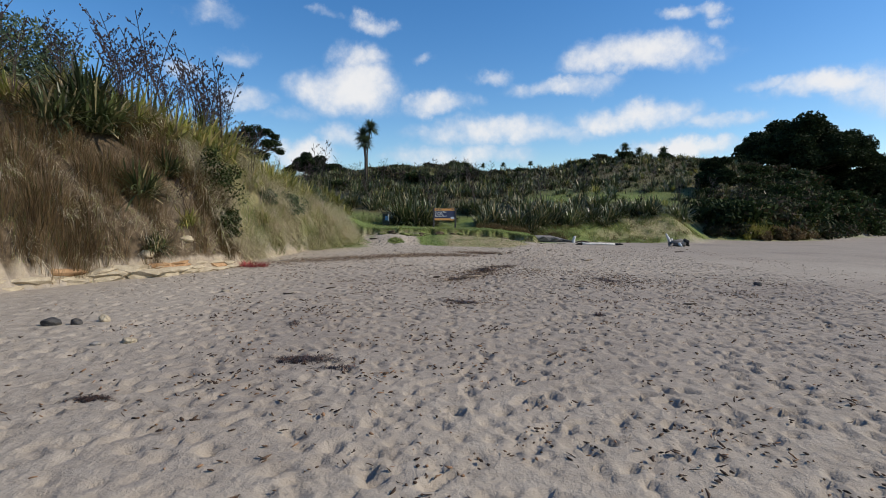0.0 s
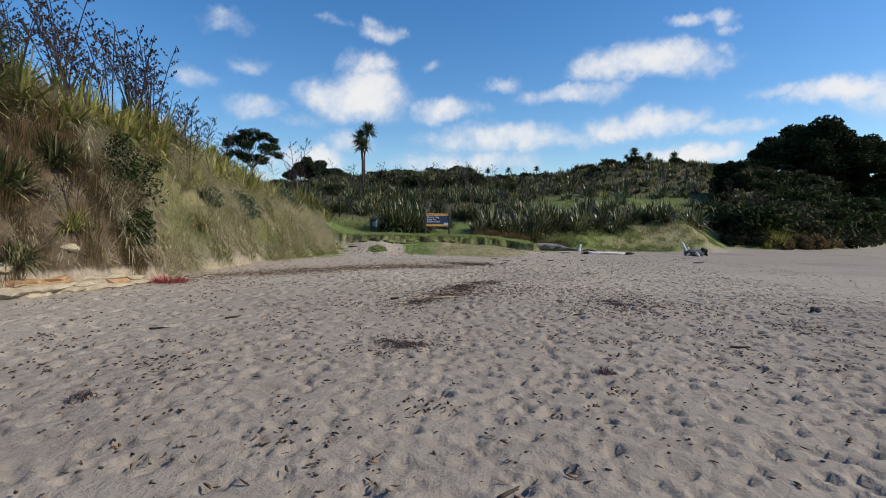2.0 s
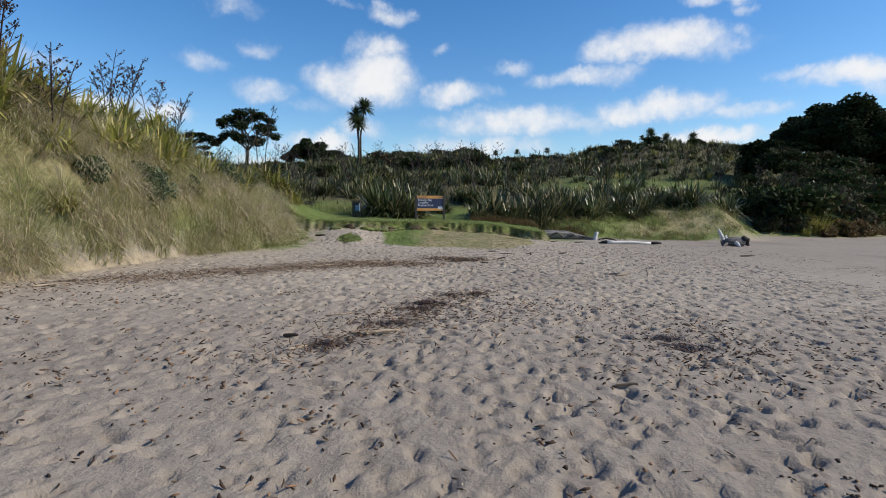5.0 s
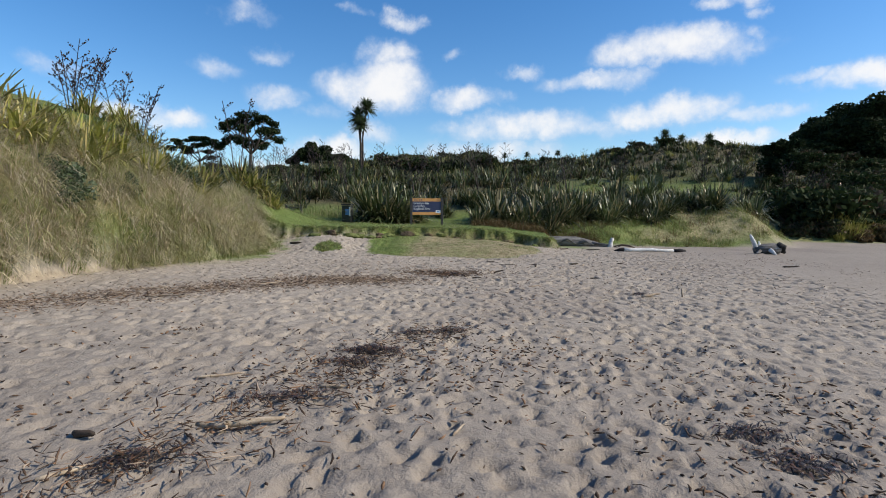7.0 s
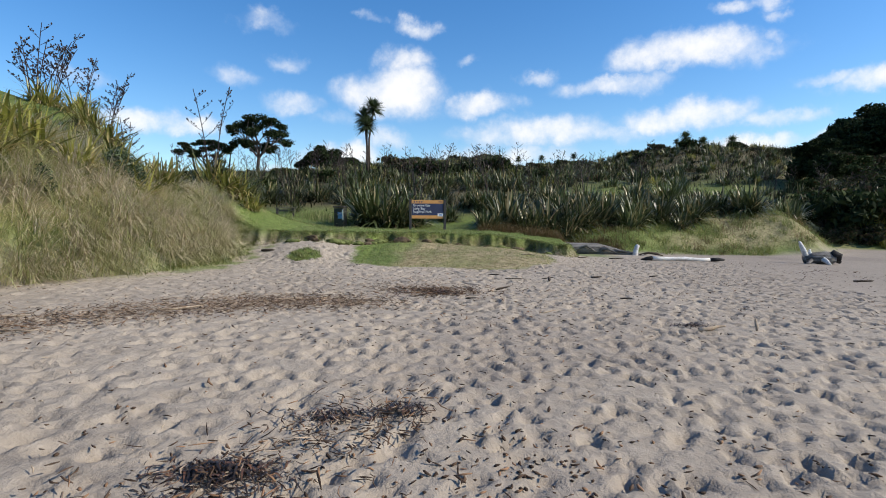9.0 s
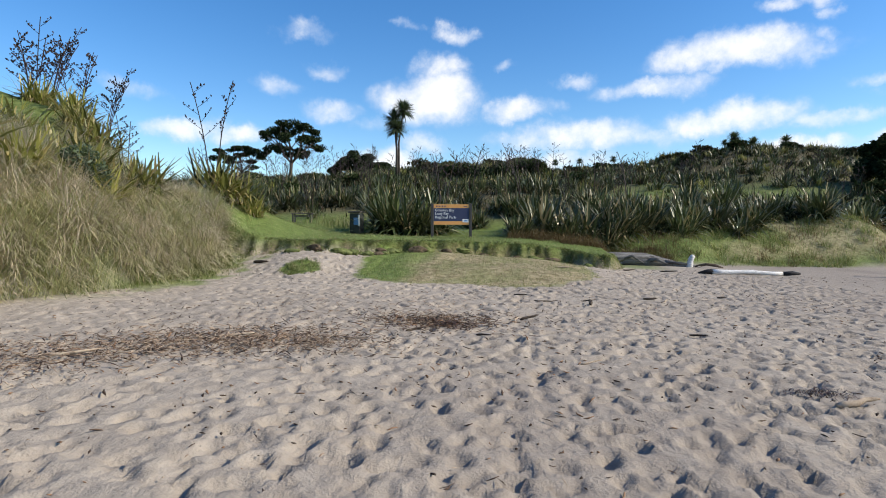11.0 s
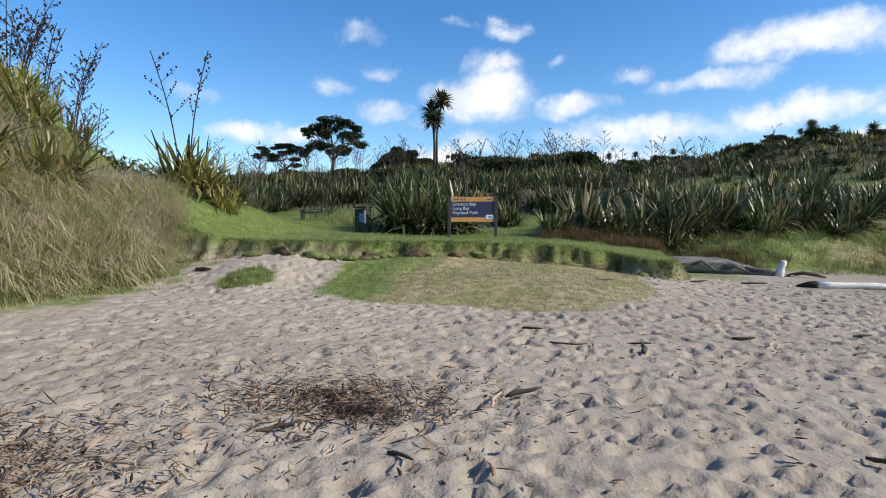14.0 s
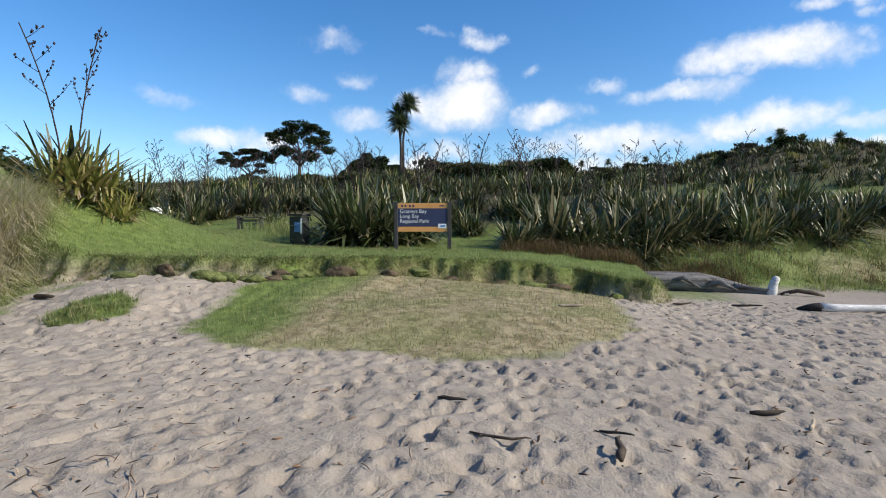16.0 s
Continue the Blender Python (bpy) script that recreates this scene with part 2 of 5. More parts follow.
# ---- mesh helpers ----
def mesh(name, verts, faces, material, smooth=False):
    data = bpy.data.meshes.new(name)
    verts = np.asarray(verts, dtype=np.float32)
    if isinstance(faces, np.ndarray):
        n, k = faces.shape
        data.vertices.add(len(verts))
        data.vertices.foreach_set("co", verts.ravel())
        data.loops.add(n * k)
        data.loops.foreach_set("vertex_index", faces.astype(np.int32).ravel())
        data.polygons.add(n)
        data.polygons.foreach_set("loop_start", np.arange(0, n * k, k, dtype=np.int32))
        data.update(calc_edges=True)
    else:
        data.from_pydata(verts.tolist(), [], faces)
    if smooth:
        data.polygons.foreach_set("use_smooth", np.ones(len(data.polygons), dtype=bool))
    if material:
        data.materials.append(material)
    return data


def child(name, data, parent, label=""):
    ob = new(name, data)
    ob.parent = parent
    return tagged(ob, label)


def part(name, bm, material, parent, label="", smooth=False):
    data = bpy.data.meshes.new(name)
    bm.to_mesh(data)
    bm.free()
    if smooth:
        data.polygons.foreach_set("use_smooth", np.ones(len(data.polygons), dtype=bool))
    data.materials.append(material)
    return child(name, data, parent, label)


def box(bm, x, y, z, at=(0, 0, 0), turn=None, bevel=0.0):
    m = Matrix.Translation(at) @ (turn or Matrix()) @ Matrix.Diagonal((x, y, z, 1))
    got = bmesh.ops.create_cube(bm, size=1.0, matrix=m)
    if bevel:
        edges = list({e for v in got["verts"] for e in v.link_edges})
        bmesh.ops.bevel(bm, geom=edges, offset=bevel, segments=1, affect="EDGES", profile=0.5)
    return bm


def tube(points, radii, sides=7, wobble=0.0, seed=0):
    """A tapered tube through the points: verts and faces."""
    rng = np.random.default_rng(seed)
    verts, faces = [], []
    pts = [Vector(p) for p in points]
    for i, p in enumerate(pts):
        ahead = (pts[min(i + 1, len(pts) - 1)] - pts[max(i - 1, 0)]).normalized()
        side = ahead.orthogonal().normalized() if i == 0 else (side - ahead * side.dot(ahead)).normalized()
        other = ahead.cross(side)
        for k in range(sides):
            a = 2 * math.pi * k / sides
            r = radii[i] * (1 + wobble * (rng.random() - 0.5))
            verts.append(p + (side * math.cos(a) + other * math.sin(a)) * r)
        if i:
            for k in range(sides):
                b, c = (i - 1) * sides, i * sides
                faces.append((b + k, b + (k + 1) % sides, c + (k + 1) % sides, c + k))
    faces.append(tuple(range(sides))[::-1])
    faces.append(tuple(range((len(pts) - 1) * sides, len(pts) * sides)))
    return [tuple(v) for v in verts], faces


def joined(pieces):
    verts, faces = [], []
    for v, f in pieces:
        n = len(verts)
        verts += v
        faces += [tuple(i + n for i in q) for q in f]
    return verts, faces


def blades(base, azimuth, length, lean, droop, width, steps=4, taper=0.6):
    """Curved ribbons. base (n,3); lean: how far the tip goes sideways, droop: how far it sinks, both as shares of the length."""
    n = len(base)
    s = np.linspace(0, 1, steps + 1)
    out = np.stack([np.cos(azimuth), np.sin(azimuth)], 1)
    side = np.stack([-out[:, 1], out[:, 0]], 1)
    reach = lean[:, None] * length[:, None] * (0.35 * s + 0.65 * s ** 2)[None]
    rise = length[:, None] * (np.sqrt(np.maximum(1 - lean[:, None] ** 2 * 0.86, 0.1)) * s[None] - droop[:, None] * s[None] ** 2.5)
    wide = 0.5 * width[:, None] * np.clip((1.02 - s) ** taper * (0.55 + 0.9 * np.minimum(s, 0.5)), 0.02, 1)[None]
    xy = base[:, None, :2] + out[:, None, :] * reach[..., None]
    left, right = xy + side[:, None, :] * wide[..., None], xy - side[:, None, :] * wide[..., None]
    z = base[:, None, 2] + rise
    verts = np.stack([np.dstack([left, z]), np.dstack([right, z])], 2).reshape(-1, 3)
    first = (np.arange(n) * (steps + 1) * 2)[:, None] + (np.arange(steps) * 2)[None]
    faces = np.stack([first, first + 1, first + 3, first + 2], -1).reshape(-1, 4)
    return verts, faces


def leaf_cloud(centres, radii, per, size, seed, flat=0.0):
    """Small leaves spread through clumps: two-triangle leaves, more towards each clump's skin."""
    rng = np.random.default_rng(seed)
    way = rng.normal(size=(len(centres), per, 3))
    way /= np.linalg.norm(way, axis=2, keepdims=True)
    r = rng.random((len(centres), per, 1)) ** 0.45
    at = (np.asarray(centres)[:, None] + way * r * np.asarray(radii)[:, None]).reshape(-1, 3)
    n = len(at)
    u = rng.normal(size=(n, 3)); u[:, 2] *= 1 - flat
    u /= np.linalg.norm(u, axis=1, keepdims=True)
    v = np.cross(u, rng.normal(size=(n, 3)))
    v /= np.linalg.norm(v, axis=1, keepdims=True)
    k = size * (0.6 + 0.8 * rng.random((n, 1)))
    verts = np.stack([at - u * k, at + v * k * 0.45, at + u * k, at - v * k * 0.45], 1).reshape(-1, 3)
    return verts, np.arange(4 * n).reshape(-1, 4)


# ---- the lie of the land ----
FOOT_Y = (-60, -10, 0, 5, 9.7, 11.1, 12.4, 14.6, 17, 20, 23, 26, 28, 29.5, 31, 33, 36, 45)
FOOT_X = (-16, -11.5, -9.6, -8.9, -8.2, -7.5, -6.6, -5.9, -6.0, -5.8, -5.1, -4.7, -4.6, -5.3, -6.6, -8.4, -9.6, -13)
TOP_Y = (-60, 0, 10, 15, 19, 22, 25, 28, 31, 34, 38, 60)
TOP_Z = (4.6, 4.9, 4.8, 4.6, 4.2, 3.6, 3.15, 2.95, 2.6, 1.4, 0.7, 0.5)
LEDGE_X = (-30, -7.0, -5.2, -4.2, -2.6, -1.6, 0.0, 1.5, 3.0, 4.6, 5.6, 6.1)
LEDGE_Y = (29.2, 29.2, 29.3, 29.5, 30.2, 30.8, 31.9, 32.6, 33.0, 33.2, 32.9, 33.8)


def step(v, low, high):
    s = np.clip((v - low) / (high - low), 0, 1)
    return s * s * (3 - 2 * s)


def bumps(x, y, scale, seed=0.0):
    """Cheap smooth roughness, about -1 to 1."""
    a, b = x / scale + seed, y / scale - seed * 1.7
    return (np.sin(a + 1.3 * np.sin(b * 0.7 + seed)) * np.cos(b * 1.1 + 0.8 * np.sin(a * 0.6)) + 0.6 * np.sin(2.3 * a - 1.9 * b + seed) * np.sin(1.7 * b + 0.9 * a)) / 1.6


def beach(x, y):
    return -0.12 - 0.026 * np.clip(x, -30, 200) - 0.00 * y


def ledge_line(x):
    return np.interp(x, LEDGE_X, LEDGE_Y) + 0.22 * bumps(x, x * 0, 0.42, 2.0) + 0.13 * bumps(x, x * 0, 0.17, 5.0)


def rise_line(x):
    """Where the slope behind the beach begins, to the right of the ledge."""
    return np.interp(x, (5.0, 6.5, 8.5, 10, 14.5, 19, 21.5, 23, 25.5, 28, 33, 40, 60, 88, 200), (36.5, 36.9, 37.2, 37.4, 38.5, 41, 43.5, 47, 49.5, 49.5, 52, 58, 78, 106, 220))


def cover(x, y):
    """Height of the land without footprints, and its shares of grass, dry grass, clay and damp sand."""
    x, y = np.asarray(x, float), np.asarray(y, float)
    base = beach(x, y) + 0.02 * bumps(x, y, 2.3) + 0.012 * bumps(x, y, 0.8, 1.0)
    # bank along the beach
    d = np.interp(y, FOOT_Y, FOOT_X) - x + 0.22 * bumps(x * 0.2, y, 0.9, 3.0)
    inside = np.maximum(d, 0)
    top = np.interp(y, TOP_Y, TOP_Z)
    width = np.interp(y, (0, 13, 15, 17, 20, 25, 29, 33), (2.2, 2.2, 1.6, 1.2, 1.3, 1.7, 2.3, 3.0))
    bank = top * (1 - np.exp(-inside / width)) + 0.05 * np.minimum(inside, 40) + 0.14 * bumps(x, y, 0.7, 4.0) * step(inside, 0.2, 1.2)
    bank = bank + 0.16 * np.clip(inside - 4, 0, 10) + 2.3 * step(inside, 1.9, 4.3) * step(y, 28.5, 32) * (1 - step(y, 34.5, 38))
    scarp = np.interp(y, (8, 13, 15, 20, 22), (0.42, 0.40, 0.22, 0.12, 0.0)) * step(d, 0.0, 0.16)
    bank = bank * step(d, 0.0, 0.5) + scarp * (1 - step(d, 0.3, 2.0))
    # terrace behind the ledge
    edge = ledge_line(x) + 0.10 * bumps(x, y, 0.14, 3.0)
    shelf = 0.45 + 0.045 * np.clip(y - 32, -1, 60) + 0.062 * np.clip(-x - 2, 0, 5.0) ** 2 * (1 - 0.75 * step(y, 32.5, 38)) - np.interp(x, (3.0, 5.6), (0.0, 0.30)) + np.interp(x, (-4.4, -2.6, -1.0, 0.0, 1.5, 3.0, 4.6, 5.6), (0.0, 0.28, 0.2, 0.17, 0.08, 0.0, -0.08, -0.05)) * (1 - step(y, 33.5, 37))
    on_shelf = step(y - edge, -0.08, 0.14 + 0.2 * (1 + bumps(x, y * 0, 0.5, 6.0))) * step(-x, -6.2, -5.7)
    lip = 0.06 * step(y - edge, 0.1, 0.3) * (1 - step(y - edge, 0.3, 1.3))
    low = base + 0.30 * np.exp(-(((x - 2.0) / 3.0) ** 4 + ((y - 30.8) / 2.3) ** 4)) + 0.36 * step(y, 27.0, 29.9) * step(-x, 0.9, 3.4)
    low = low + 0.10 * np.exp(-(((x + 2.65) / 0.8) ** 4 + ((y - 28.2) / 0.9) ** 4))
    low = low + np.interp(x, (-4.6, -2.6, -1.0, 0.0, 1.5, 3.0, 4.6, 5.6, 6.5), (0.0, 0.22, 0.33, 0.24, 0.15, 0.14, 0.07, 0.07, 0.0)) * step(y - edge, -2.6, 0.0)
    # slope to the right of the ledge, and the hill behind all
    e = y - rise_line(x) + 0.4 * bumps(x, y * 0.3, 1.5, 6.0)
    bench = 1.25 * step(e, 0.0, 4.5) + 0.95 * np.exp(-(((x - 18.8) / 2.4) ** 2 + ((y - 43.2) / 2.4) ** 2)) + 0.35 * np.exp(-(((x - 9.0) / 2.0) ** 2 + ((y - 39.0) / 1.2) ** 2))
    right = low + (bench + 0.14 * bumps(x, y, 1.1, 7.0) * step(e, 0.3, 2)) * step(e, -0.2, 0.4)
    land = np.where(x < 6.2, np.maximum(low * (1 - on_shelf) + (shelf + lip) * on_shelf, low), right)
    land = np.maximum(land, base + bank)
    ridge = np.interp(x, (-200, -60, -30, -10, 10, 28, 66, 95, 140, 300), (2, 3.5, 5.5, 8.0, 10.0, 12.2, 13.0, 10.5, 7, 3))
    back = np.maximum(y - np.maximum(rise_line(x) + 2, 41), 0)
    far = np.clip(back / np.interp(x, (-40, 20, 34, 45, 60, 90), (80, 78, 50, 40, 32, 25)), 0, 1.6)
    hill = ridge * np.where(far < 1, far ** 0.95, 1.0 + 0.1 * np.sin((far - 1) * 4) - 0.35 * np.maximum(far - 1.1, 0)) + 0.5 * bumps(x, y, 6.0, 8.0) * step(back, 4, 20)
    land = land + hill * step(back, 0, 3)
    # cover
    grass = np.maximum(step(d, 0.12, 0.5), np.maximum(on_shelf, step(e, -0.1, 0.5) * (x > 6.0)))
    mound = 1 - step(np.abs((x - 1.6) / 3.2) ** 3 + np.abs((y - 30.9 - 0.10 * (x - 1.6)) / 3.35) ** 3 + 0.12 * bumps(x, y, 0.6, 2.0) + 0.1 * bumps(x, y, 0.16, 5.0), 0.82, 1.06)
    tuft = 1 - step(((x + 2.55) / 0.46) ** 2 + ((y - 28.15) / 0.66) ** 2 + 0.3 * bumps(x, y, 0.25), 0.7, 1.0)
    nose = (1 - step(np.abs(d + 0.35 + 0.5 * bumps(x, y, 0.7, 9.0)), 0.4, 0.9)) * step(y, 22.5, 26) * (1 - step(y, 30.2, 31.2)) * step(bumps(x, y, 0.31, 4.0) + 0.6 * bumps(x, y, 0.9, 1.0) + 0.9 * d, -1.0, -0.1)
    right_edge = (1 - step(np.abs(x - 6.6), 0.5, 1.6)) * step(y, 33.8, 35.0) * (x > 5)
    grass = np.clip(np.maximum.reduce([grass, mound, tuft, nose * 0.9, right_edge * 0.7]), 0, 1)
    dry = mound * step(x + 0.5 * bumps(x, y, 0.8, 3.0), -0.7, 0.5) * (0.65 + 0.35 * step(bumps(x, y, 0.5), -0.4, 0.3)) * (1 - on_shelf)
    rim = np.interp(y, (8, 13, 15, 20, 23), (0.36, 0.34, 0.22, 0.12, 0.0)) + 0.08 * bumps(x, y, 0.3, 2.0)
    over = land - base
    soil = np.clip(np.maximum.reduce([step(over, rim, rim + 0.12) * step(d, 0.0, 0.1) * (1 - 0.85 * step(y, 15.5, 19)), 0.85 * step(back, 1, 5) * (1 - np.exp(-(((x - 0.36 * y) / 8) ** 2 + ((y - 66) / 9) ** 2))) * (1 - np.exp(-(((x - 0.20 * y) / 5) ** 2 + ((y - 58) / 6) ** 2)))]), 0, 1)
    clay = (1 - step(over, rim, rim + 0.1)) * step(d, -0.05, 0.06) * (1 - step(y, 20, 23)) + 0.2 * np.exp(-(((d - 0.6) / 0.35) ** 2 + ((y - 13.7) / 0.5) ** 2))
    cut = (1 - step(np.abs(y - edge - 0.05), 0.12, 0.26)) * step(bumps(x, y * 0, 0.33, 4.0), -0.5, 0.0) * (x < 6.1) * (x > -7)
    dry = np.clip(np.maximum.reduce([dry, 0.8 * step(d, 0.3, 0.8) * step(y, 15, 19) * (1 - step(y, 26, 31)), 0.8 * step(e, -0.3, 1) * (1 - step(e, 5, 8)) * step(x, 9, 13) * step(bumps(x, y, 1.7, 5.0), -0.5, 0.3), cut * 0.2]), 0, 1)
    soil = np.maximum(soil, cut * 0.6 * step(bumps(x, y * 0, 0.21, 1.0), -0.4, 0.3))
    pale = 0.6 * (1 - step(np.abs(d + 0.9), 0.3, 0.9)) * step(y, 17, 19) * (1 - step(y, 25, 27))
    damp = np.clip(0.55 * step(x, 6, 14) * step(y, 18, 30) + step(bumps(x, y, 2.6, 1.5) + 0.5 * bumps(x, y, 0.7, 3.0), 0.2, 1.0) * step(x, -4, -1) * 0.4 + 0.5 * step(y, 3, 7) * (1 - step(y, 13, 18)) * step(x, -5, -2), 0, 1)
    return land, grass, dry, np.clip(np.maximum(clay, 0.35 * pale), 0, 1), damp, soil


def height(x, y):
    return float(cover(x, y)[0])


def heights(x, y):
    return cover(x, y)[0]


def graded(low, high, fine, reach, grow=1.09):
    """Coordinates evenly spaced between low and high, then ever wider out to the reach on each side."""
    mid = list(np.arange(low, high + fine / 2, fine))
    up, gap, v = [], fine, mid[-1]
    while v < reach[1]:
        gap *= grow
        v += gap
        up.append(v)
    down, gap, v = [], fine, mid[0]
    while v > reach[0]:
        gap *= grow
        v -= gap
        down.append(v)
    return np.array(down[::-1] + mid + up)


def make_ground():
    rng = np.random.default_rng(4)
    fine, left, right, south, north = 0.04, -7.0, 11.0, 1.8, 34.5
    xs, ys = graded(left, right, fine, (-600, 900), 1.1), graded(south, north, fine, (-250, 1500), 1.1)
    gx, gy = np.meshgrid(xs, ys)
    z, grass, dry, clay, damp, soil = cover(gx, gy)
    marks = np.zeros_like(z)
    x0, y0 = int(np.searchsorted(xs, left - 1e-6)), int(np.searchsorted(ys, south - 1e-6))
    # footprints, hollows with a raised rim: small scuffs on the firm sand, deep bowls in the loose sand
    for i in range(19000):
        px, py = rng.uniform(left, right), rng.uniform(south, north)
        trod = np.interp(px, (-7, -4, -1, 5, 9, 15), (0.3, 0.55, 1, 1, 0.8, 0.6))
        if rng.random() > trod:
            continue
        a = rng.normal(1.35, 0.75)
        if rng.random() < np.interp(py, (2, 9, 13, 18), (0.85, 0.75, 0.4, 0.2)):
            long, wide, deep = rng.uniform(0.045, 0.10), rng.uniform(0.032, 0.06), rng.uniform(0.014, 0.032)
        else:
            long, wide, deep = rng.uniform(0.075, 0.13), rng.uniform(0.048, 0.072), rng.uniform(0.017, 0.038)
        cx, cy = int(x0 + (px - left) / fine), int(y0 + (py - south) / fine)
        k = 10
        sl = np.s_[max(cy - k, 0):cy + k, max(cx - k, 0):cx + k]
        dx, dy = gx[sl] - px, gy[sl] - py
        u, v = dx * math.cos(a) + dy * math.sin(a), -dx * math.sin(a) + dy * math.cos(a)
        q = np.sqrt((u / long) ** 2 + (v / wide) ** 2)
        tilt = 1 + 0.45 * u / long
        marks[sl] += deep * (0.26 * np.exp(-((q - 1.35) / 0.35) ** 2) - tilt / (1 + np.exp((q - 1) * 13)))
    marks = np.clip(marks, -0.065, 0.02)
    rough = rng.normal(size=z.shape)
    rough = (rough + np.roll(rough, 1, 0) + np.roll(rough, 1, 1) + np.roll(rough, (1, 1), (0, 1))) / 4
    bare = np.clip(1 - np.maximum.reduce([grass, dry, clay, soil]), 0, 1)
    near = (gx > left) & (gx < right) & (gy > south) & (gy < north)
    z = z + marks * bare + np.where(near, 0.005 * rough, 0) + np.where(near, 0.03 * rough * np.maximum(clay, soil), 0)
    n, m = gx.shape
    at = np.arange(n * m).reshape(n, m)
    faces = np.stack([at[:-1, :-1], at[:-1, 1:], at[1:, 1:], at[1:, :-1]], -1).reshape(-1, 4)
    data = mesh("ground", np.dstack([gx, gy, z]).reshape(-1, 3), faces, SAND, True)
    for name, values in (("grass", grass), ("dry", dry), ("clay", clay), ("damp", damp), ("soil", soil)):
        layer = data.attributes.new(name, "FLOAT", "POINT")
        layer.data.foreach_set("value", values.astype(np.float32).ravel())
    tagged(new("ground", data), "trampled grey-brown sand beach rising to grassy bank, terrace and hill", "ground", kind="structure")


make_ground()


# ---- plants ----
def flax_variant(seed, leaves, tall, material, dead, stalks=0, spread=0.75, steps=5):
    """A flax bush, base at the origin: a fan of long strap leaves, dead leaves at the foot, tall seed stalks."""
    rng = np.random.default_rng(seed)
    top = tagged(new("flax_bush"), "", "flax")

    def fan(count, length, lean, droop, width, foot):
        a, r = rng.uniform(0, 2 * math.pi, count), foot * np.sqrt(rng.random(count))
        base = np.stack([r * np.cos(a), r * np.sin(a), np.full(count, -0.05)], 1)
        return blades(base, a + rng.normal(0, 0.75, count), length, lean, droop, width, steps, 0.36)
    folded = rng.random(leaves) < 0.42
    lean = np.clip(rng.uniform(0.03, 1.0, leaves) ** 0.8 * spread / 0.75, 0.02, 0.97)
    droop = np.where(folded, rng.uniform(0.35, 0.85, leaves), np.clip(rng.normal(0.12, 0.1, leaves), 0, 0.4))
    length = tall * rng.uniform(0.55, 1.05, leaves) * (1.0 - 0.12 * lean)
    verts, faces = fan(leaves, length, lean, droop, rng.uniform(0.075, 0.14, leaves) * tall / 1.9, 0.58 * tall / 1.9)
    child("leaves", mesh("leaves", verts, faces, material), top)
    verts, faces = fan(dead, tall * rng.uniform(0.4, 0.8, dead), rng.uniform(0.6, 1.0, dead), rng.uniform(0.45, 0.8, dead), rng.uniform(0.04, 0.08, dead), 0.4 * tall / 1.9)
    child("dead_leaves", mesh("dead_leaves", verts, faces, FLAX_DEAD), top, "withered straw-coloured leaves")
    for i in range(stalks):
        flower_stalk(top, rng, tall, i)
    return top


def flower_stalk(parent, rng, tall, seed):
    a, length = rng.uniform(0, 6.28), tall * rng.uniform(1.8, 2.3)
    bend = rng.uniform(0.05, 0.3)
    pts = [Vector((0.15 * math.cos(a) + math.cos(a) * bend * length * s ** 2, 0.15 * math.sin(a) + math.sin(a) * bend * length * s ** 2, length * s * (1 - 0.12 * bend * s))) for s in np.linspace(0, 1, 9)]
    pieces = [tube(pts, np.linspace(0.022, 0.012, 9), 4)]
    for i in range(8):
        s = 0.50 + 0.06 * i
        k = min(int(s * 8), 7)
        p = pts[k].lerp(pts[k + 1], s * 8 - k)
        b = a + (1.6 if i % 2 else -1.6) + rng.normal(0, 0.5)
        reach = length * 0.11 * (1.3 - s) * 2
        tip = p + Vector((math.cos(b) * reach, math.sin(b) * reach, reach * 0.75))
        pieces.append(tube([p, p.lerp(tip, 0.6) + Vector((0, 0, -0.02)), tip], [0.009, 0.008, 0.006], 3))
        for j in range(5):
            q = p.lerp(tip, 0.4 + 0.15 * j) + Vector(rng.normal(0, 0.02, 3))
            e = q + Vector((rng.normal(0, 0.035), rng.normal(0, 0.035), rng.uniform(0.02, 0.09)))
            pieces.append(tube([q, q.lerp(e, 0.5), e], [0.007, 0.034, 0.006], 3))
    child("flower_stalk", mesh("flower_stalk", *joined(pieces), STALK), parent, "tall dark seed stalk with pods")


def put(thing, x, y, turn=0.0, size=1.0, sink=0.04, copy=True, label="", group="", lean=(0, 0)):
    m = pose(x, y, height(x, y) - sink, lean[0], lean[1], turn) @ Matrix.Scale(size / thing.scale[0] if copy else size, 4)
    ob = copy_thing(thing, m) if copy else thing
    if not copy:
        ob.matrix_world = m
    return tagged(ob, label, "", group)


def scatter_blades(name, points, rng, length, lean, droop, width, azimuth, turn_spread, material, label, category, steps=3):
    n = len(points)
    base = np.column_stack([points, heights(points[:, 0], points[:, 1]) - 0.02])
    az = azimuth + rng.normal(0, turn_spread, n)
    verts, faces = blades(base, az, rng.uniform(*length, n), np.clip(rng.uniform(*lean, n), 0, 1), rng.uniform(*droop, n), rng.uniform(*width, n), steps)
    return tagged(new(name, mesh(name, verts, faces, material)), label, category, kind="stuff")


def spots(rng, count, low, high, keep):
    """Random points in a rectangle for which keep(x, y) beats a random number."""
    p = rng.uniform(low, high, (count, 2))
    return p[rng.random(count) < keep(p[:, 0], p[:, 1])]


